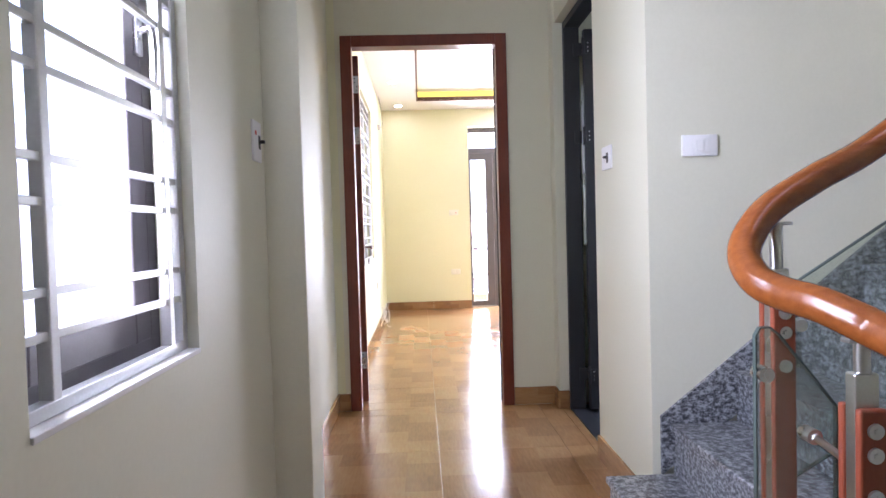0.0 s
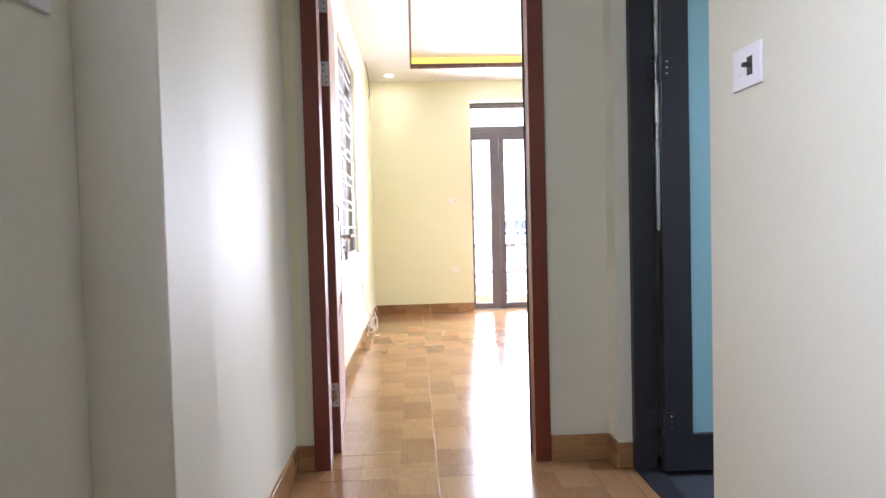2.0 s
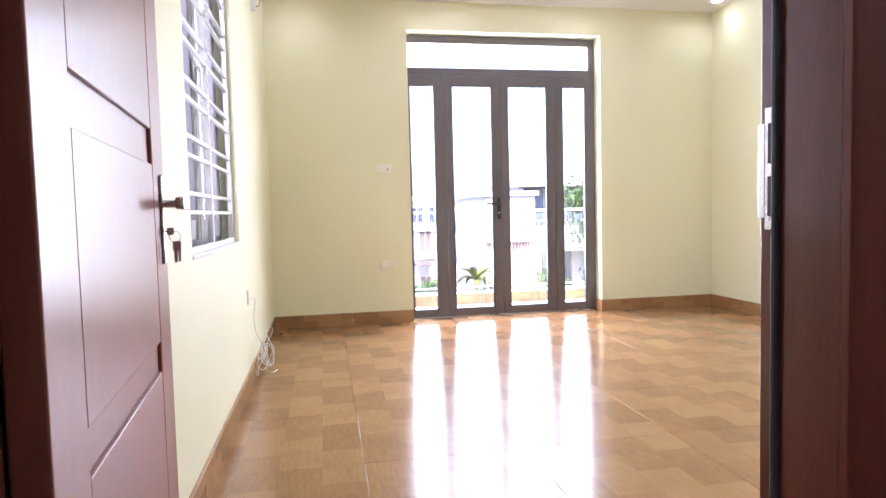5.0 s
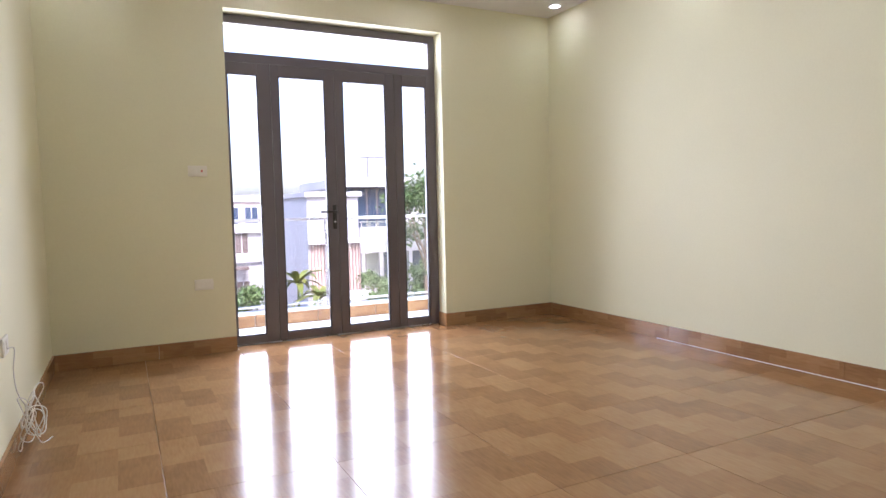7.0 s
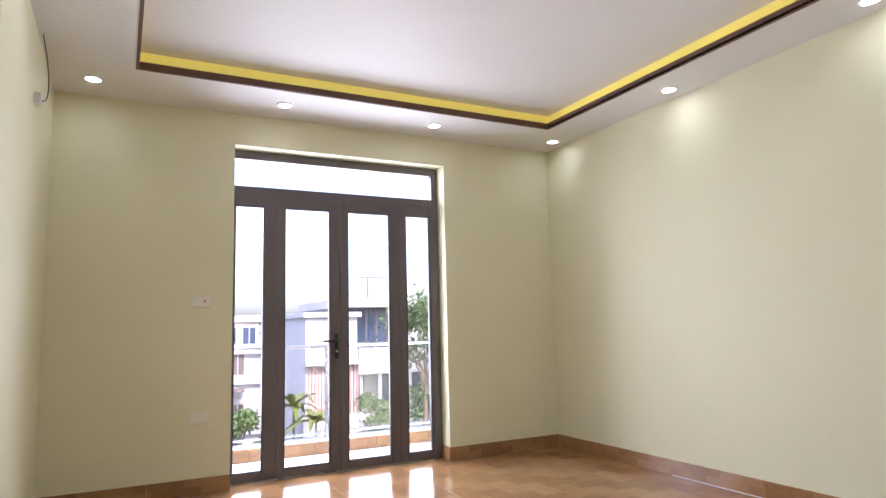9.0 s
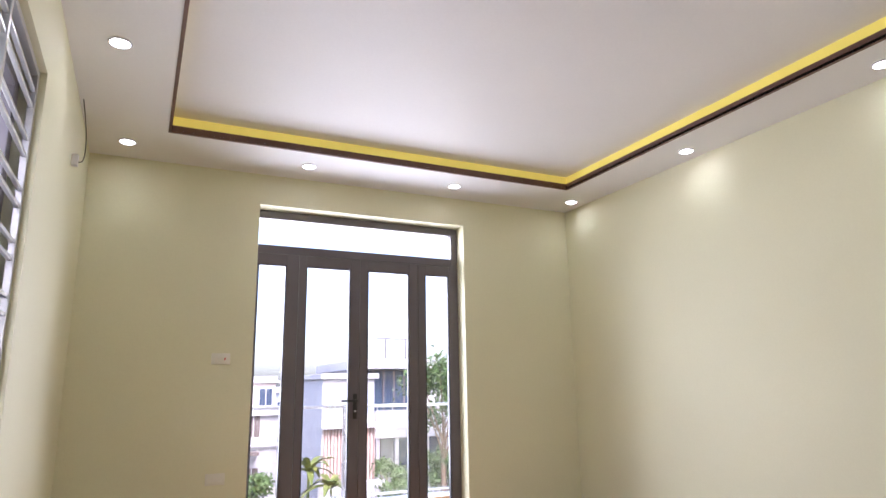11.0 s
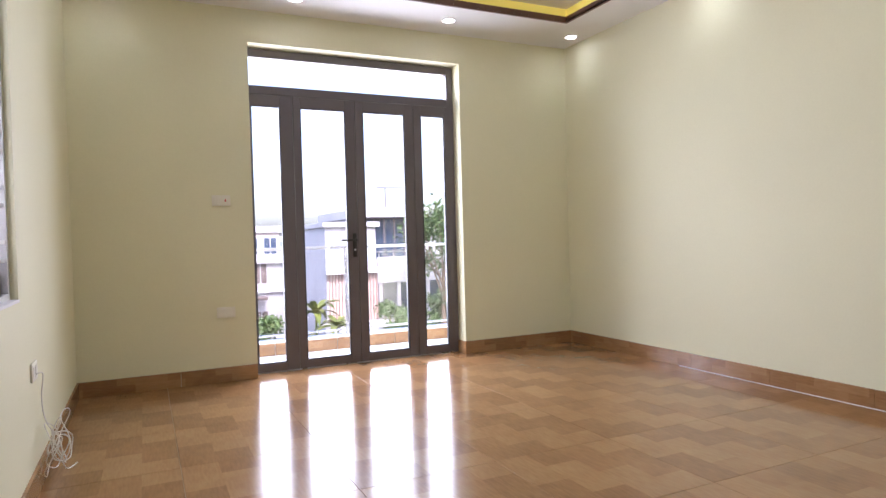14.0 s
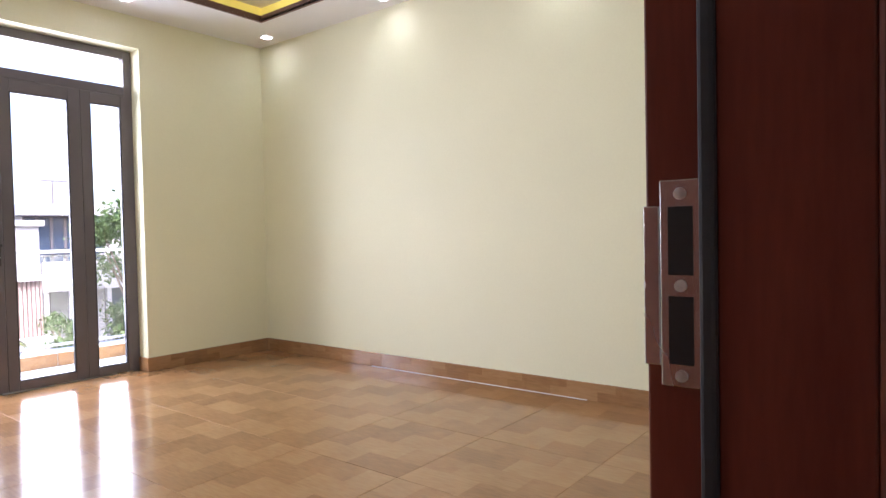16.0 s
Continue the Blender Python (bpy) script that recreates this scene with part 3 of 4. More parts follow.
cb = thing("coiled_cable", "loose coil of thin white cable hanging from the wall socket", "cable")
bm = bmesh.new()
tube(bm, curve_points([(BX0 + 0.012, 2.86, 0.46), (BX0 + 0.03, 2.89, 0.45), (BX0 + 0.02, 2.91, 0.36), (BX0 + 0.025, 2.93, 0.27), (BX0 + 0.05, 2.95, 0.20)], 8), 0.0022, 6)
part("lead", bm, CABLE, cb, "", True)
for k in range(8):
    c = Vector((BX0 + 0.05 + 0.014 * (k % 3), 2.93 + 0.025 * (k % 4), 0.11 + 0.012 * k))
    ru, rv = 0.07 + random.uniform(-0.03, 0.03), 0.065 + random.uniform(-0.02, 0.02)
    tilt = random.uniform(-0.6, 0.6)
    loop = []
    for j in range(25):
        a = j * 2 * math.pi / 24 + k
        loop.append(c + Vector((0.03 * math.sin(a + k) + 0.006 * math.sin(3 * a), ru * math.cos(a), rv * math.sin(a + tilt))))
    bm = bmesh.new()
    tube(bm, loop, 0.0022, 6)
    part("loop", bm, CABLE, cb, "", True)
bm = bmesh.new()
tube(bm, curve_points([(BX0 + 0.06, 2.97, 0.11), (BX0 + 0.08, 3.03, 0.03), (BX0 + 0.09, 3.10, 0.004), (BX0 + 0.11, 3.16, 0.003)], 8), 0.0022, 6)
part("loose_end", bm, CABLE, cb, "", True)
bm = bmesh.new()
tube(bm, curve_points([(BX0 + 0.012, 3.64, 2.20), (BX0 + 0.045, 3.67, 2.22), (BX0 + 0.05, 3.70, 2.31), (BX0 + 0.04, 3.69, 2.43), (BX0 + 0.02, 3.65, 2.559)], 8), 0.0025, 6)
wire = thing("wire_stub", "bare wire stub with a small connector for an air conditioner", "wire")
part("wire", bm, DARK, wire)
part("connector", boxes((BX0, BX0 + 0.03, 3.61, 3.645, 2.175, 2.235), bev=0.003), PLASTIC, wire, "small grey connector block")

# ---- ceiling downlights ----
def downlight(x, y):
    d = thing("ceiling_downlight", "round white recessed downlight, lit", "downlight", (x, y, BZ), 0, "downlights round the ceiling tray")
    bm = bmesh.new()
    tube(bm, [(0.046 * math.cos(k * math.pi / 16), 0.046 * math.sin(k * math.pi / 16), -0.003) for k in range(33)], 0.006, 8)
    part("ring", bm, PLASTIC, d, "", True)
    bm = bmesh.new()
    rod(bm, (0, 0, -0.006), (0, 0, -0.001), 0.043, 28)
    part("diffuser", bm, LAMP_GLOW, d, "glowing white diffuser")
    return d


first = downlight(3.59, 4.20)
spots = [(2.476, 4.20), (1.34, 4.20), (0.195, 4.20), (3.585, 2.92), (3.585, 1.65), (3.585, 0.38), (0.178, 2.95), (0.178, 1.66), (0.178, 0.38), (1.34, 0.38), (2.486, 0.38)]
for x, y in spots:
    copy_thing(first, pose(x, y, BZ))
for x, y in [(3.59, 4.20)] + spots:
    sp = new("downlight_beam", bpy.data.lights.new("downlight_beam", "SPOT"))
    sp.data.energy, sp.data.spot_size, sp.data.spot_blend, sp.data.shadow_soft_size = 0.5, radians(150), 1.0, 0.05
    sp.data.color = (0.80, 1.0, 0.92)
    sp.matrix_world = pose(x, y, BZ - 0.012)

# ---- stairs ----
GOING, RISE, SX, SY0, SY1 = 0.222, 0.175, 1.05, -2.27, -1.507
stair = thing("staircase", "speckled grey granite stair flight rising beside the wall", "stairs", kind="structure")
for k in range(12):
    x = SX + GOING * k
    part("tread", boxes((x - 0.015, x + GOING + 0.02, SY0, SY1 - 0.002, RISE * (k + 1) - 0.022, RISE * (k + 1)), bev=0.004), GRANITE, stair)
    part("riser", boxes((x, x + 0.018, SY0 + 0.01, SY1 - 0.003, RISE * k - (0 if k else 0.002), RISE * (k + 1) - 0.022)), GRANITE, stair)
# skirting that follows the steps on the wall
bm = bmesh.new()
pr = [(1.228, 0.175), (1.228, 0.375), (1.228 + GOING * 11, 0.375 + RISE * 11), (1.228 + GOING * 11, 0.12 + RISE * 11)]
f0 = [bm.verts.new((x, SY1 - 0.014, z)) for x, z in pr]
f1 = [bm.verts.new((x, SY1 + 0.002, z)) for x, z in pr]
bm.faces.new(f0)
bm.faces.new(f1[::-1])
for i in range(4):
    bm.faces.new((f0[i], f0[(i + 1) % 4], f1[(i + 1) % 4], f1[i]))
part("skirting", bm, GRANITE, stair)
bm = bmesh.new()
pr = [(SX + 0.02, -0.2), (SX + 0.02, -0.03), (SX + GOING * 12, RISE * 12 - 0.05), (SX + GOING * 12, RISE * 12 - 0.35), (SX + 0.5, -0.2)]
f0 = [bm.verts.new((x, SY0 + 0.02, z)) for x, z in pr]
f1 = [bm.verts.new((x, SY1 - 0.05, z)) for x, z in pr]
bm.faces.new(f0)
bm.faces.new(f1[::-1])
for i in range(5):
    bm.faces.new((f0[i], f0[(i + 1) % 5], f1[(i + 1) % 5], f1[i]))
part("slab", bm, HALL, stair, "ivory plastered underside")
low = thing("lower_staircase", "grey granite stair flight going down from the hall", "stairs", kind="structure")
for k in range(11):
    x = 1.22 + GOING * k
    part("tread", boxes((x, x + GOING + 0.02, -3.62, -2.40, -RISE * (k + 1) - 0.3, -RISE * (k + 1)), bev=0.004), GRANITE, low)

# ---- balustrade ----
bal = thing("balustrade", "orange varnished wooden handrail on posts with glass panels", "balustrade")
rail_pts = curve_points([(2.4, -2.20, 1.90), (1.85, -2.20, 1.48), (1.476, -2.228, 1.213), (1.281, -2.284, 1.122), (1.160, -2.322, 1.060), (1.092, -2.361, 1.002), (1.068, -2.392, 0.958), (1.066, -2.443, 0.920), (1.084, -2.494, 0.901), (1.108, -2.566, 0.888), (1.132, -2.627, 0.867), (1.146, -2.668, 0.852), (1.16, -2.80, 0.825), (1.17, -3.1, 0.80), (1.17, -3.7, 0.79)], 8)
bm = bmesh.new()
tube(bm, rail_pts, 0.032, 20)
part("handrail", bm, RAILW, bal, "glossy orange wooden handrail", True)


def post(x, y, zb, zt, zr):
    p = part("post", boxes((x - 0.021, x + 0.021, y - 0.013, y + 0.013, zb, zt + 0.055), bev=0.003), STEEL, bal, "brushed steel core between two boards")
    part("board", boxes((x - 0.024, x + 0.024, y - 0.029, y - 0.0135, zb, zt), bev=0.004), POSTW, p, "red-brown wooden board")
    part("board", boxes((x - 0.024, x + 0.024, y + 0.0135, y + 0.029, zb, zt), bev=0.004), POSTW, p, "red-brown wooden board")
    bm = bmesh.new()
    rod(bm, (x, y, zt + 0.055), (x, y, zr - 0.03), 0.013, 16)
    box(bm, x - 0.03, x + 0.03, y - 0.012, y + 0.012, zr - 0.037, zr - 0.03, 0.002)
    part("pin", bm, STEEL, p, "steel pin holding the rail", True)
    for dz in (0.035, 0.075, 0.145):
        bm = bmesh.new()
        rod(bm, (x, y - 0.028, zt - dz), (x, y - 0.034, zt - dz), 0.013, 18)
        rod(bm, (x, y - 0.033, zt - dz), (x, y - 0.037, zt - dz), 0.006, 6)
        part("bolt", bm, STEEL, p, "round steel bolt", True)


post(1.156, -2.60, 0.0, 0.722, 0.865)
post(1.170, -2.325, 0.0, 0.878, 1.06)
post(1.172, -3.35, 0.0, 0.65, 0.79)


def glass_panel(name, prof, y, clips):
    bm = bmesh.new()
    f0 = [bm.verts.new((x, y - 0.005, z)) for x, z in prof]
    f1 = [bm.verts.new((x, y + 0.005, z)) for x, z in prof]
    bm.faces.new(f0)
    bm.faces.new(f1[::-1])
    n = len(prof)
    for i in range(n):
        bm.faces.new((f0[i], f0[(i + 1) % n], f1[(i + 1) % n], f1[i]))
    g = part(name, bm, GREEN_GLASS, bal, "clear greenish glass panel")
    bm = bmesh.new()
    for (xa, za), (xb, zb) in zip(prof, prof[1:] + prof[:1]):
        a, b = Vector((xa, y, za)), Vector((xb, y, zb))
        box(bm, -0.0013, 0.0013, -0.0052, 0.0052, 0, (b - a).length, 0, Matrix.Translation(a) @ Matrix((((b - a).normalized().cross(Vector((0, 1, 0)))), Vector((0, 1, 0)), (b - a).normalized())).transposed().to_4x4())
    part("edge", bm, GLASS_EDGE, g, "polished green glass edge")
    for x, z in clips:
        bm = bmesh.new()
        rod(bm, (x, y - 0.016, z), (x, y + 0.016, z), 0.014, 18)
        part("clip", bm, STEEL, g, "round steel glass clip", True)


glass_panel("glass_panel", [(1.009, 0.08), (1.012, 0.832), (1.020, 0.845), (1.038, 0.846), (1.055, 0.832), (1.157, 0.702), (1.155, 0.08)], -2.53, [(1.025, 0.764), (1.11, 0.651)])
glass_panel("glass_panel", [(1.235, 0.45), (1.235, 0.882), (1.75, 1.20), (1.75, 0.75)], -2.25, [(1.26, 0.80)])
bm = bmesh.new()
rod(bm, (1.11, -2.545, 0.651), (1.15, -2.58, 0.615), 0.007, 10)
part("bracket", bm, STEEL, bal, "steel arm holding the glass", True)

# ---- balcony and the street outside ----
CONCRETE = two_scale("pale_render", (0.40, 0.40, 0.41), (0.50, 0.50, 0.51), 0.8, 0.6, 12)
PINKISH = two_scale("weathered_pink_render", (0.50, 0.42, 0.38), (0.60, 0.52, 0.48), 0.85, 0.8, 9, 0, 0.2, (3, 3, 0.4))
BLUE_GLASS = two_scale("dark_blue_window_glass", (0.03, 0.05, 0.09), (0.05, 0.075, 0.12), 0.22, 1, 20)
SHUTTER = two_scale("brown_shutter", (0.10, 0.075, 0.07), (0.15, 0.115, 0.105), 0.6, 3, 30)
GALV = two_scale("dull_galvanised_steel", (0.20, 0.20, 0.21), (0.28, 0.28, 0.29), 0.5, 5, 60, 0.5)
PALE_BLUE = two_scale("pale_blue_render", (0.30, 0.36, 0.44), (0.38, 0.44, 0.52), 0.8, 0.8, 9)
SLATW = two_scale("reddish_slat_paint", (0.34, 0.23, 0.20), (0.44, 0.32, 0.28), 0.7, 3, 30)
ROOF = two_scale("roof_tile", (0.25, 0.16, 0.13), (0.36, 0.24, 0.2), 0.8, 2, 14)
ASPHALT = two_scale("asphalt", (0.045, 0.045, 0.045), (0.065, 0.064, 0.062), 0.9, 0.4, 8)
LEAF = two_scale("leaf_green", (0.05, 0.10, 0.025), (0.10, 0.17, 0.045), 0.5, 1.5, 12)
BANANA = two_scale("banana_leaf", (0.05, 0.11, 0.025), (0.20, 0.20, 0.04), 0.45, 2.0, 14)
BARK = two_scale("bark", (0.12, 0.085, 0.055), (0.2, 0.15, 0.1), 0.9, 5, 40, 0, 0.3, (2, 2, 0.5))

structure("ground", boxes((-600, 600, -600, 600, -6.3, -6.0)), ASPHALT, "grey asphalt street and yards below", "ground")
# made-up backdrop, stands in for the white glare outside the west windows
structure("white_backdrop_wall", boxes((-7.4, -7.0, -14.0, 18.0, -6.0, 3.2)), WHITE, "plain white backdrop wall added outside the west windows", "wall")
structure("balcony_floor", boxes((-0.8, 4.1, 4.725, 5.72, -0.25, -0.03)), CONCRETE, "pale balcony floor slab", "balcony floor")
curb = thing("balcony_curb", "low balcony kerb faced with wood-patterned tile", "kerb", kind="structure")
part("core", boxes((-0.8, 4.1, 5.50, 5.68, -0.03, 0.085), bev=0.004), WHITE, curb)
for k in range(8):
    part("tile", boxes((-0.28 + 0.55 * k, 0.265 + 0.55 * k, 5.490, 5.4995, -0.028, 0.072), bev=0.001), BASE_X, curb)
br = thing("balcony_railing", "steel and glass balcony railing", "railing")
part("top_rail", boxes((-0.78, 4.08, 5.56, 5.61, 0.868, 0.896), bev=0.006), STEEL, br)
part("bottom_rail", boxes((-0.78, 4.08, 5.575, 5.595, 0.12, 0.138), bev=0.003), STEEL, br)
for k in range(4):
    x = -0.75 + 1.4 * k
    part("post", boxes((x - 0.02, x + 0.02, 5.565, 5.605, 0.06, 0.87), bev=0.003), STEEL, br)
    if k < 3:
        part("pane", boxes((x + 0.04, x + 1.36, 5.58, 5.588, 0.14, 0.85)), GLASS, br, "clear railing glass")


def house(name, label, x0, x1, y0, depth, z1, wall, storeys, cols, win, glass, roof_h, balcony=0.0, slats=0):
    """A street house whose front faces -y; storeys: window sill heights; cols: window middles along the front."""
    d = thing(name, label, "house")
    part("wall", boxes((x0, x1, y0, y0 + depth, -6.0, z1), bev=0.02), wall, d)
    part("roof", boxes((x0 - 0.25, x1 + 0.25, y0 - 0.3, y0 + depth + 0.2, z1 + 0.002, z1 + roof_h), bev=0.03), ROOF if roof_h > 0.2 else CONCRETE, d)
    part("parapet", boxes((x0 - 0.1, x1 + 0.1, y0 - 0.12, y0 - 0.02, z1 + roof_h + 0.002, z1 + roof_h + 0.35), bev=0.02), CONCRETE, d)
    w, h = win
    for z in storeys:
        for c in cols:
            wd = part("window", boxes((c - w / 2 - 0.07, c + w / 2 + 0.07, y0 - 0.05, y0 - 0.002, z - 0.07, z), (c - w / 2 - 0.07, c + w / 2 + 0.07, y0 - 0.05, y0 - 0.002, z + h, z + h + 0.07),
                                      (c - w / 2 - 0.07, c - w / 2, y0 - 0.05, y0 - 0.002, z, z + h), (c + w / 2, c + w / 2 + 0.07, y0 - 0.05, y0 - 0.002, z, z + h), (c - 0.03, c + 0.03, y0 - 0.045, y0 - 0.002, z, z + h)), CONCRETE, d)
            part("pane", boxes((c - w / 2, c - 0.03, y0 - 0.02, y0 - 0.004, z, z + h), (c + 0.03, c + w / 2, y0 - 0.02, y0 - 0.004, z, z + h)), glass, wd)
            for s in range(slats):
                part("slat", boxes((c - w / 2, c + w / 2, y0 - 0.035, y0 - 0.022, z + (s + 0.25) * h / slats, z + (s + 0.7) * h / slats)), SHUTTER, wd)
        part("ledge", boxes((x0 - 0.05, x1 + 0.05, y0 - 0.25, y0 - 0.051, z - 0.55, z - 0.43), bev=0.01), CONCRETE, d)
        if balcony:
            part("balcony", boxes((x0 + 0.1, x1 - 0.1, y0 - balcony, y0 - 0.251, z - 0.75, z - 0.62), (x0 + 0.1, x1 - 0.1, y0 - balcony, y0 - balcony + 0.1, z - 0.619, z - 0.05), bev=0.01), CONCRETE, d)
            for px in (x0 + 0.3, x1 - 0.4):
                part("column", boxes((px, px + 0.22, y0 - balcony + 0.102, y0 - balcony + 0.32, z - 3.2, z - 0.752), bev=0.01), CONCRETE, d)
    return d


white_house = house("house", "white house with brown louvred shutters", -9.0, 8.1, 39.0, 8, -0.3, CONCRETE, [-4.4, -1.5], [-1.6, 1.1, 3.9, 6.68], (0.72, 1.2), SHUTTER, 0.2, 0.0, 8)
for c in (1.1, 3.9, 6.4):
    part("awning", boxes((c - 0.5, c + 0.5, 37.9, 38.74, -2.42, -2.24), bev=0.02), SHUTTER, white_house, "dark brown awning slab")
house("house", "weathered pinkish house with a flat roof", -5.0, 9.7, 48.5, 8, 1.7, PINKISH, [-2.6, 0.1], [1.0, 4.2, 7.6, 9.0], (0.9, 1.2), BLUE_GLASS, 0.15)
house("house", "pale blue house with a flat roof", 10.3, 14.0, 52.0, 8, 1.0, PALE_BLUE, [-3.6, -0.9], [11.0, 12.9], (0.9, 1.2), BLUE_GLASS, 0.1)
house("house", "distant pale apartment house", 18.0, 40.0, 62.0, 10, 2.2, CONCRETE, [-4.5, -1.5, 0.3], [20.0, 24.0, 28.0], (1.4, 1.3), BLUE_GLASS, 0.2)


def slatted_house():
    d = thing("house", "narrow pale house with reddish vertical slats on its front", "house")
    x0, x1, y0 = 8.32, 10.9, 30.0
    part("wall", boxes((x0, x1, y0, y0 + 7, -6.0, 1.6), bev=0.02), CONCRETE, d)
    part("roof", boxes((x0 - 0.15, x1 + 0.15, y0 - 0.25, y0 + 7.1, 1.602, 1.85), bev=0.02), CONCRETE, d)
    part("band", boxes((x0 - 0.12, x1 + 0.12, y0 - 0.5, y0 - 0.003, -0.68, -0.44), bev=0.02), CONCRETE, d)
    part("base_wall", boxes((x0 - 0.3, x1 + 0.3, y0 - 0.7, y0 - 0.003, -6.0, -3.05), bev=0.03), CONCRETE, d)
    part("infill", boxes((x0 + 0.05, x1 - 0.05, y0 - 0.03, y0 - 0.003, -3.04, -0.70)), PINKISH, d, "weathered pink wall behind the slats")
    for k in range(16):
        x = x0 + 0.10 + 0.16 * k
        part("slat", boxes((x, x + 0.06, y0 - 0.16, y0 - 0.05, -3.04, -0.69)), SLATW, d)
    for x in (x0 + 0.25, x0 + 1.05, x0 + 1.85):
        w = part("window", boxes((x - 0.05, x + 0.55, y0 - 0.06, y0 - 0.003, 1.1, 1.17), (x - 0.05, x + 0.55, y0 - 0.06, y0 - 0.003, -0.17, -0.1), (x - 0.05, x, y0 - 0.06, y0 - 0.003, -0.1, 1.1), (x + 0.5, x + 0.55, y0 - 0.06, y0 - 0.003, -0.1, 1.1)), CONCRETE, d)
        part("pane", boxes((x, x + 0.5, y0 - 0.03, y0 - 0.004, -0.1, 1.1)), PALE_BLUE, w, "curtained pale pane")


def glazed_house():
    d = thing("house", "modern white house with dark blue glazing and a deep balcony", "house")
    x0, x1, y0 = 11.5, 18.5, 34.5
    part("wall", boxes((x0, x1, y0, y0 + 8, -6.0, 2.2), bev=0.02), CONCRETE, d)
    part("roof", boxes((x0 - 0.3, x1 + 0.3, y0 - 1.2, y0 + 8.2, 2.202, 2.72), bev=0.03), CONCRETE, d)
    for k in range(6):
        xa = x0 + 0.3 + 0.62 * k
        w = part("window", boxes((xa - 0.03, xa + 0.59, y0 - 0.06, y0 - 0.003, 2.12, 2.19), (xa - 0.03, xa + 0.03, y0 - 0.06, y0 - 0.003, -0.2, 2.12), (xa + 0.53, xa + 0.589, y0 - 0.06, y0 - 0.003, -0.2, 2.12)), ALU, d)
        part("pane", boxes((xa + 0.03, xa + 0.53, y0 - 0.03, y0 - 0.004, -0.2, 2.12)), BLUE_GLASS, w, "dark blue glass")
    for xa in (x0 + 0.4, x0 + 2.2, x0 + 4.0):
        w = part("window", boxes((xa - 0.06, xa, y0 - 0.06, y0 - 0.003, -3.6, -1.35), (xa + 0.9, xa + 0.96, y0 - 0.06, y0 - 0.003, -3.6, -1.35), (xa, xa + 0.9, y0 - 0.06, y0 - 0.003, -1.41, -1.35)), ALU, d)
        part("pane", boxes((xa, xa + 0.9, y0 - 0.03, y0 - 0.004, -3.6, -1.41)), BLUE_GLASS, w, "dark blue glass")
    b = part("balcony", boxes((x0 + 0.2, x1, 32.1, y0 - 0.07, -1.4, -1.0), (x0 + 0.2, x1, 32.1, 32.22, -0.999, 0.0), bev=0.02), CONCRETE, d)
    part("balcony_rail", boxes((x0 + 0.2, x1, 32.13, 32.19, 0.26, 0.32)), STEEL, b)
    for k in range(9):
        xa = x0 + 0.3 + 0.84 * k
        part("baluster", boxes((xa, xa + 0.05, 32.135, 32.185, 0.0, 0.26)), STEEL, b)
    for xa in (x0 + 0.3, x0 + 1.35, x0 + 3.1, x0 + 5.2):
        part("column", boxes((xa, xa + 0.22, 32.25, 32.5, -6.0, -1.402), bev=0.02), CONCRETE, d)
    rf = part("roof_frame", boxes((12.4, 14.4, 33.9, 33.96, 3.86, 3.93), (12.9, 12.96, 33.9, 33.96, 2.722, 3.86), (14.1, 14.16, 33.9, 33.96, 2.722, 3.86)), ALU, d, "thin metal frame on the roof")
    return rf


slatted_house()
glazed_house()


def garden_fence():
    d = thing("fence", "thin grey metal garden fence", "fence")
    part("rail", boxes((7.6, 14.0, 25.97, 26.0, -3.15, -3.10)), GALV, d)
    part("rail", boxes((7.6, 14.0, 25.97, 26.0, -4.6, -4.55)), GALV, d)
    for k in range(33):
        x = 7.65 + 0.19 * k
        part("post", boxes((x, x + 0.035, 25.93, 25.965, -6.0, -2.95)), GALV, d)


garden_fence()


def tree(x, y, z, h, r, leaves, seed):
    rng = random.Random(seed)
    d = thing("tree", "leafy green street tree with a loose crown", "tree", (x, y, z))
    bm = bmesh.new()
    rod(bm, (0, 0, 0), (0.1, 0, h * 0.6), 0.16, 10, 0.09)
    tips = []
    for k in range(9):
        a = k * 2.4
        tip = Vector((r * 0.75 * math.cos(a), r * 0.75 * math.sin(a), h * (0.65 + 0.32 * rng.random())))
        rod(bm, (0.1, 0, h * (0.42 + 0.02 * k)), tip, 0.06, 7, 0.015)
        tips.append(tip)
    part("trunk", bm, BARK, d, "grey-brown trunk with limbs")
    vs, fs = [], []
    for k in range(leaves):
        t = rng.choice(tips)
        c = t + Vector((rng.gauss(0, 1), rng.gauss(0, 1), rng.gauss(0, 0.8))) * r * 0.28
        q = Euler((rng.uniform(-1.2, 1.2), rng.uniform(-1.2, 1.2), rng.uniform(0, 6.3))).to_matrix()
        s = rng.uniform(0.14, 0.30)
        i = len(vs)
        vs += [c + q @ Vector(v) * s for v in ((-0.5, 0, 0), (0, -0.25, 0.08), (0.6, 0, 0), (0, 0.25, 0.08))]
        fs.append((i, i + 1, i + 2, i + 3))
    me = bpy.data.meshes.new("crown")
    me.from_pydata(vs, [], fs)
    me.materials.append(LEAF)
    cr = new("crown", me)
    cr.parent = d
    cr["label"] = "crown of many small leaves"


tree(13.9, 28.7, -6.0, 8.8, 1.5, 4000, 3)
tree(5.3, 31.0, -6.0, 3.2, 0.8, 1500, 5)
tree(6.1, 27.5, -6.0, 2.4, 0.7, 1500, 9)
tree(11.6, 29.6, -6.0, 3.6, 0.8, 1500, 8)
tree(14.6, 29.5, -6.0, 4.2, 1.0, 2500, 12)


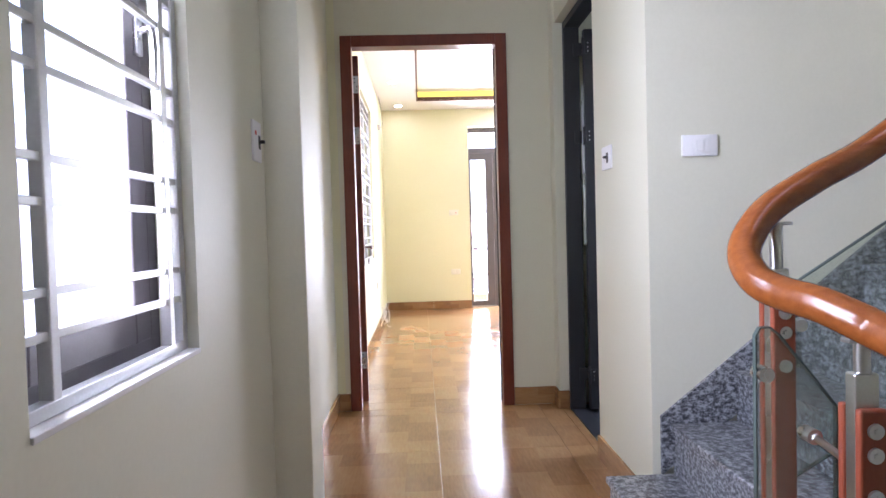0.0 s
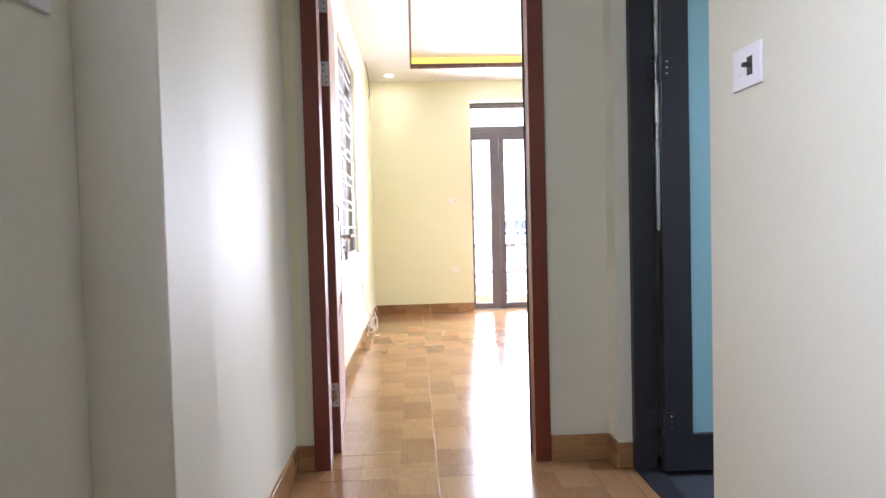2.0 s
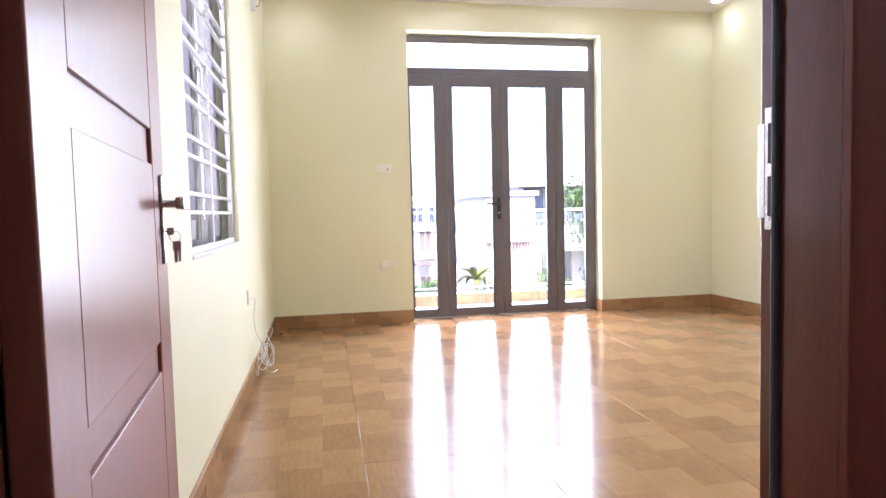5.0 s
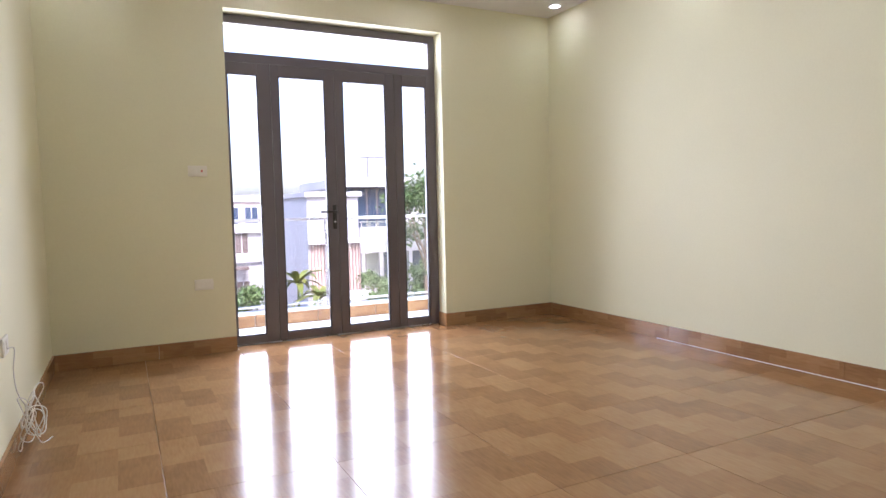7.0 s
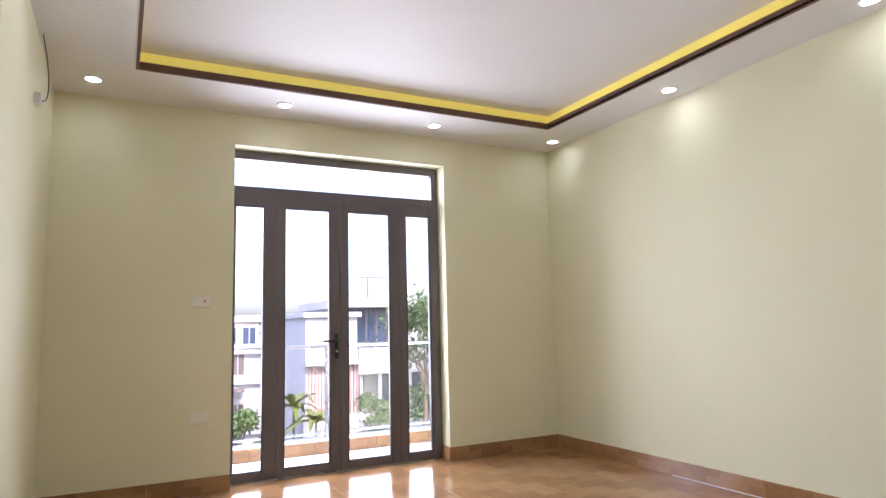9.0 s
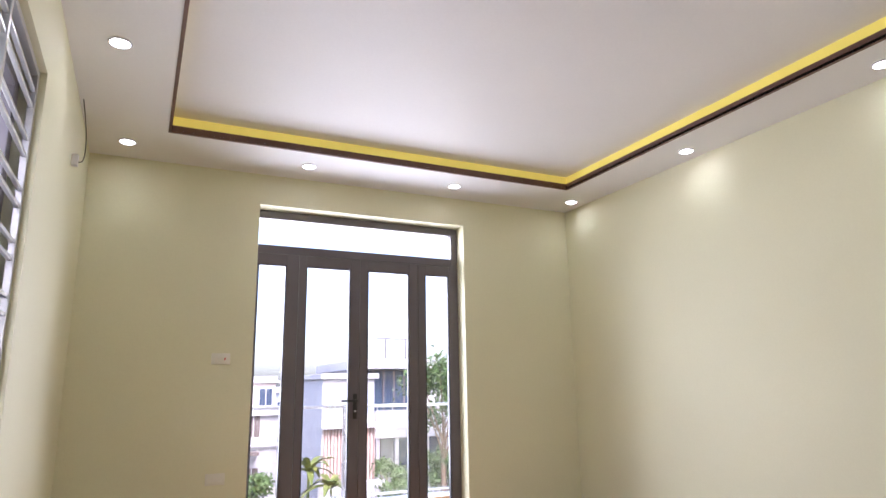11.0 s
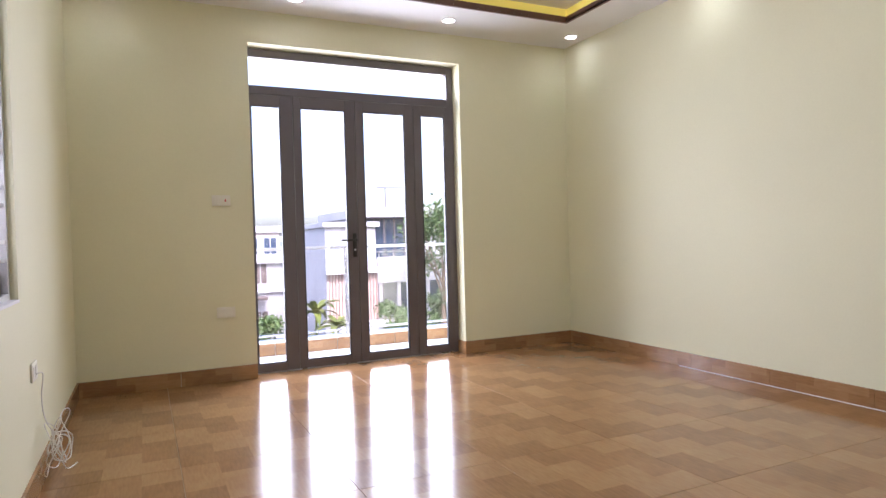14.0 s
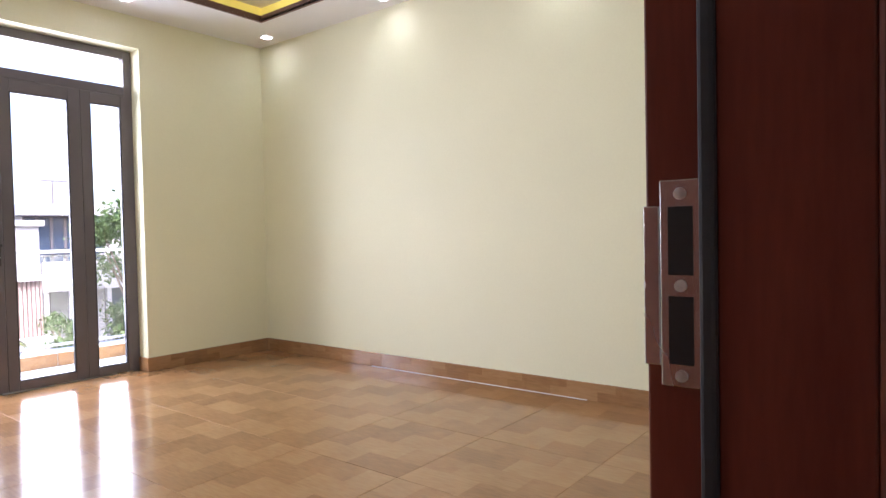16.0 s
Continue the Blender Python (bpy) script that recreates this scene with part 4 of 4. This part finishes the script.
def banana(x, y, z, h):
    rng = random.Random(int(x * 100))
    d = thing("banana_plant", "yellow-green banana plant with broad leaves", "plant", (x, y, z))
    bm = bmesh.new()
    rod(bm, (0, 0, 0), (0, 0, h), 0.10, 12, 0.05)
    part("stem", bm, BANANA, d)
    for k in range(17):
        a = k * 2.4
        L = rng.uniform(0.8, 1.6)
        up = rng.uniform(0.7, 1.6)
        bm = bmesh.new()
        prev = None
        for j in range(9):
            t = j / 8
            rr = L * t
            zz = h + up * t - 1.3 * t * t * L * 0.7
            wd = 0.15 * math.sin(math.pi * (0.08 + 0.92 * t)) + 0.01
            c = Vector((rr * math.cos(a), rr * math.sin(a), zz))
            s = Vector((-math.sin(a), math.cos(a), 0)) * wd
            cur = [bm.verts.new(c - s + Vector((0, 0, 0.05))), bm.verts.new(c), bm.verts.new(c + s + Vector((0, 0, 0.05)))]
            if prev:
                bm.faces.new((prev[0], prev[1], cur[1], cur[0]))
                bm.faces.new((prev[1], prev[2], cur[2], cur[1]))
            prev = cur
        part("leaf", bm, BANANA, d)


banana(7.35, 28.3, -6.0, 3.6)
banana(8.1, 27.4, -6.0, 3.0)

# ---- baseboards ----
def baseboard(x0, y0, x1, y1, nx, ny, h=0.10, t=0.012):
    """Wood-patterned tile strips along a wall from one point to another; (nx, ny) points into the room."""
    along_x = abs(x1 - x0) > abs(y1 - y0)
    L = abs(x1 - x0) if along_x else abs(y1 - y0)
    d = thing("baseboard", "wood-patterned ceramic tile baseboard", "baseboard", kind="structure")
    a0 = min(x0, x1) if along_x else min(y0, y1)
    s = 0.0
    while s < L - 0.001:
        e = min(s + 0.6, L)
        a, b = a0 + s + 0.0008, a0 + e - 0.0008
        if along_x:
            r = (a, b, *sorted((y0 - ny * 0.001, y0 + ny * t)), 0.001, h)
        else:
            r = (*sorted((x0 - nx * 0.001, x0 + nx * t)), a, b, 0.001, h)
        part("tile", boxes(r, bev=0.001), BASE_X if along_x else BASE_Y, d)
        s = e


baseboard(BX0, 1.05, BX0, BY1 - 0.012, 1, 0)
baseboard(BX0, BY1, FD[0], BY1, 0, -1)
baseboard(FD[1] - 0.012, BY1, BX1, BY1, 0, -1)
baseboard(FD[1], BY1 - 0.001, FD[1], 4.622, -1, 0)
baseboard(BX1, BY0, BX1, BY1 - 0.012, -1, 0)
baseboard(0.96, BY0, BX1 - 0.012, BY0, 0, 1)
baseboard(HX0, -5.0, HX0, -1.55, 1, 0)
baseboard(HX0, -1.32, HX0, -0.002, 1, 0)
baseboard(HX0, 0.01, -0.001, 0.01, 0, -1, 0.098)
baseboard(0.946, 0.01, 1.19, 0.01, 0, -1)
baseboard(1.19, -0.10, 1.19, -0.002, -1, 0)
baseboard(1.178, -0.10, 1.244, -0.10, 0, -1)
baseboard(HX1, -1.45, HX1, -0.865, -1, 0)

structure("sealant_line", boxes((BX1 - 0.018, BX1 - 0.0125, 1.55, 3.25, 0.0, 0.004)), CABLE, "pale filler line between floor and baseboard", "trim")

# ---- floor tiles ----
floor = bpy.data.objects["floor"]
shared = {}


def lay_tiles(x0, x1, y0, y1):
    i0, i1 = math.floor((x0 - 1.08) / 0.595), math.ceil((x1 - 1.08) / 0.595)
    j0, j1 = math.floor((y0 - 2.265) / 0.595), math.ceil((y1 - 2.265) / 0.595)
    for i in range(i0, i1):
        for j in range(j0, j1):
            a, b = max(x0, 1.08 + 0.595 * i) + 0.001, min(x1, 1.675 + 0.595 * i) - 0.001
            c, e = max(y0, 2.265 + 0.595 * j) + 0.001, min(y1, 2.86 + 0.595 * j) - 0.001
            if b - a < 0.01 or e - c < 0.01:
                continue
            key = (round(b - a, 3), round(e - c, 3))
            if key not in shared:
                bm = boxes((-(b - a) / 2, (b - a) / 2, -(e - c) / 2, (e - c) / 2, -0.0035, 0), bev=0.0006)
                me = bpy.data.meshes.new("tile")
                bm.to_mesh(me)
                bm.free()
                me.materials.append(FLOOR)
                shared[key] = me
            ob = new("tile", shared[key])
            ob.location = ((a + b) / 2, (c + e) / 2, 0)
            ob.parent = floor


lay_tiles(BX0, BX1, BY0, BY1)
lay_tiles(0.046, 0.899, 0.0, BY0)
lay_tiles(FD[0], FD[1], BY1, 4.628)
lay_tiles(HX0, 1.20, -5.0, 0.0)
lay_tiles(1.20, 1.245, -0.863, -0.10)
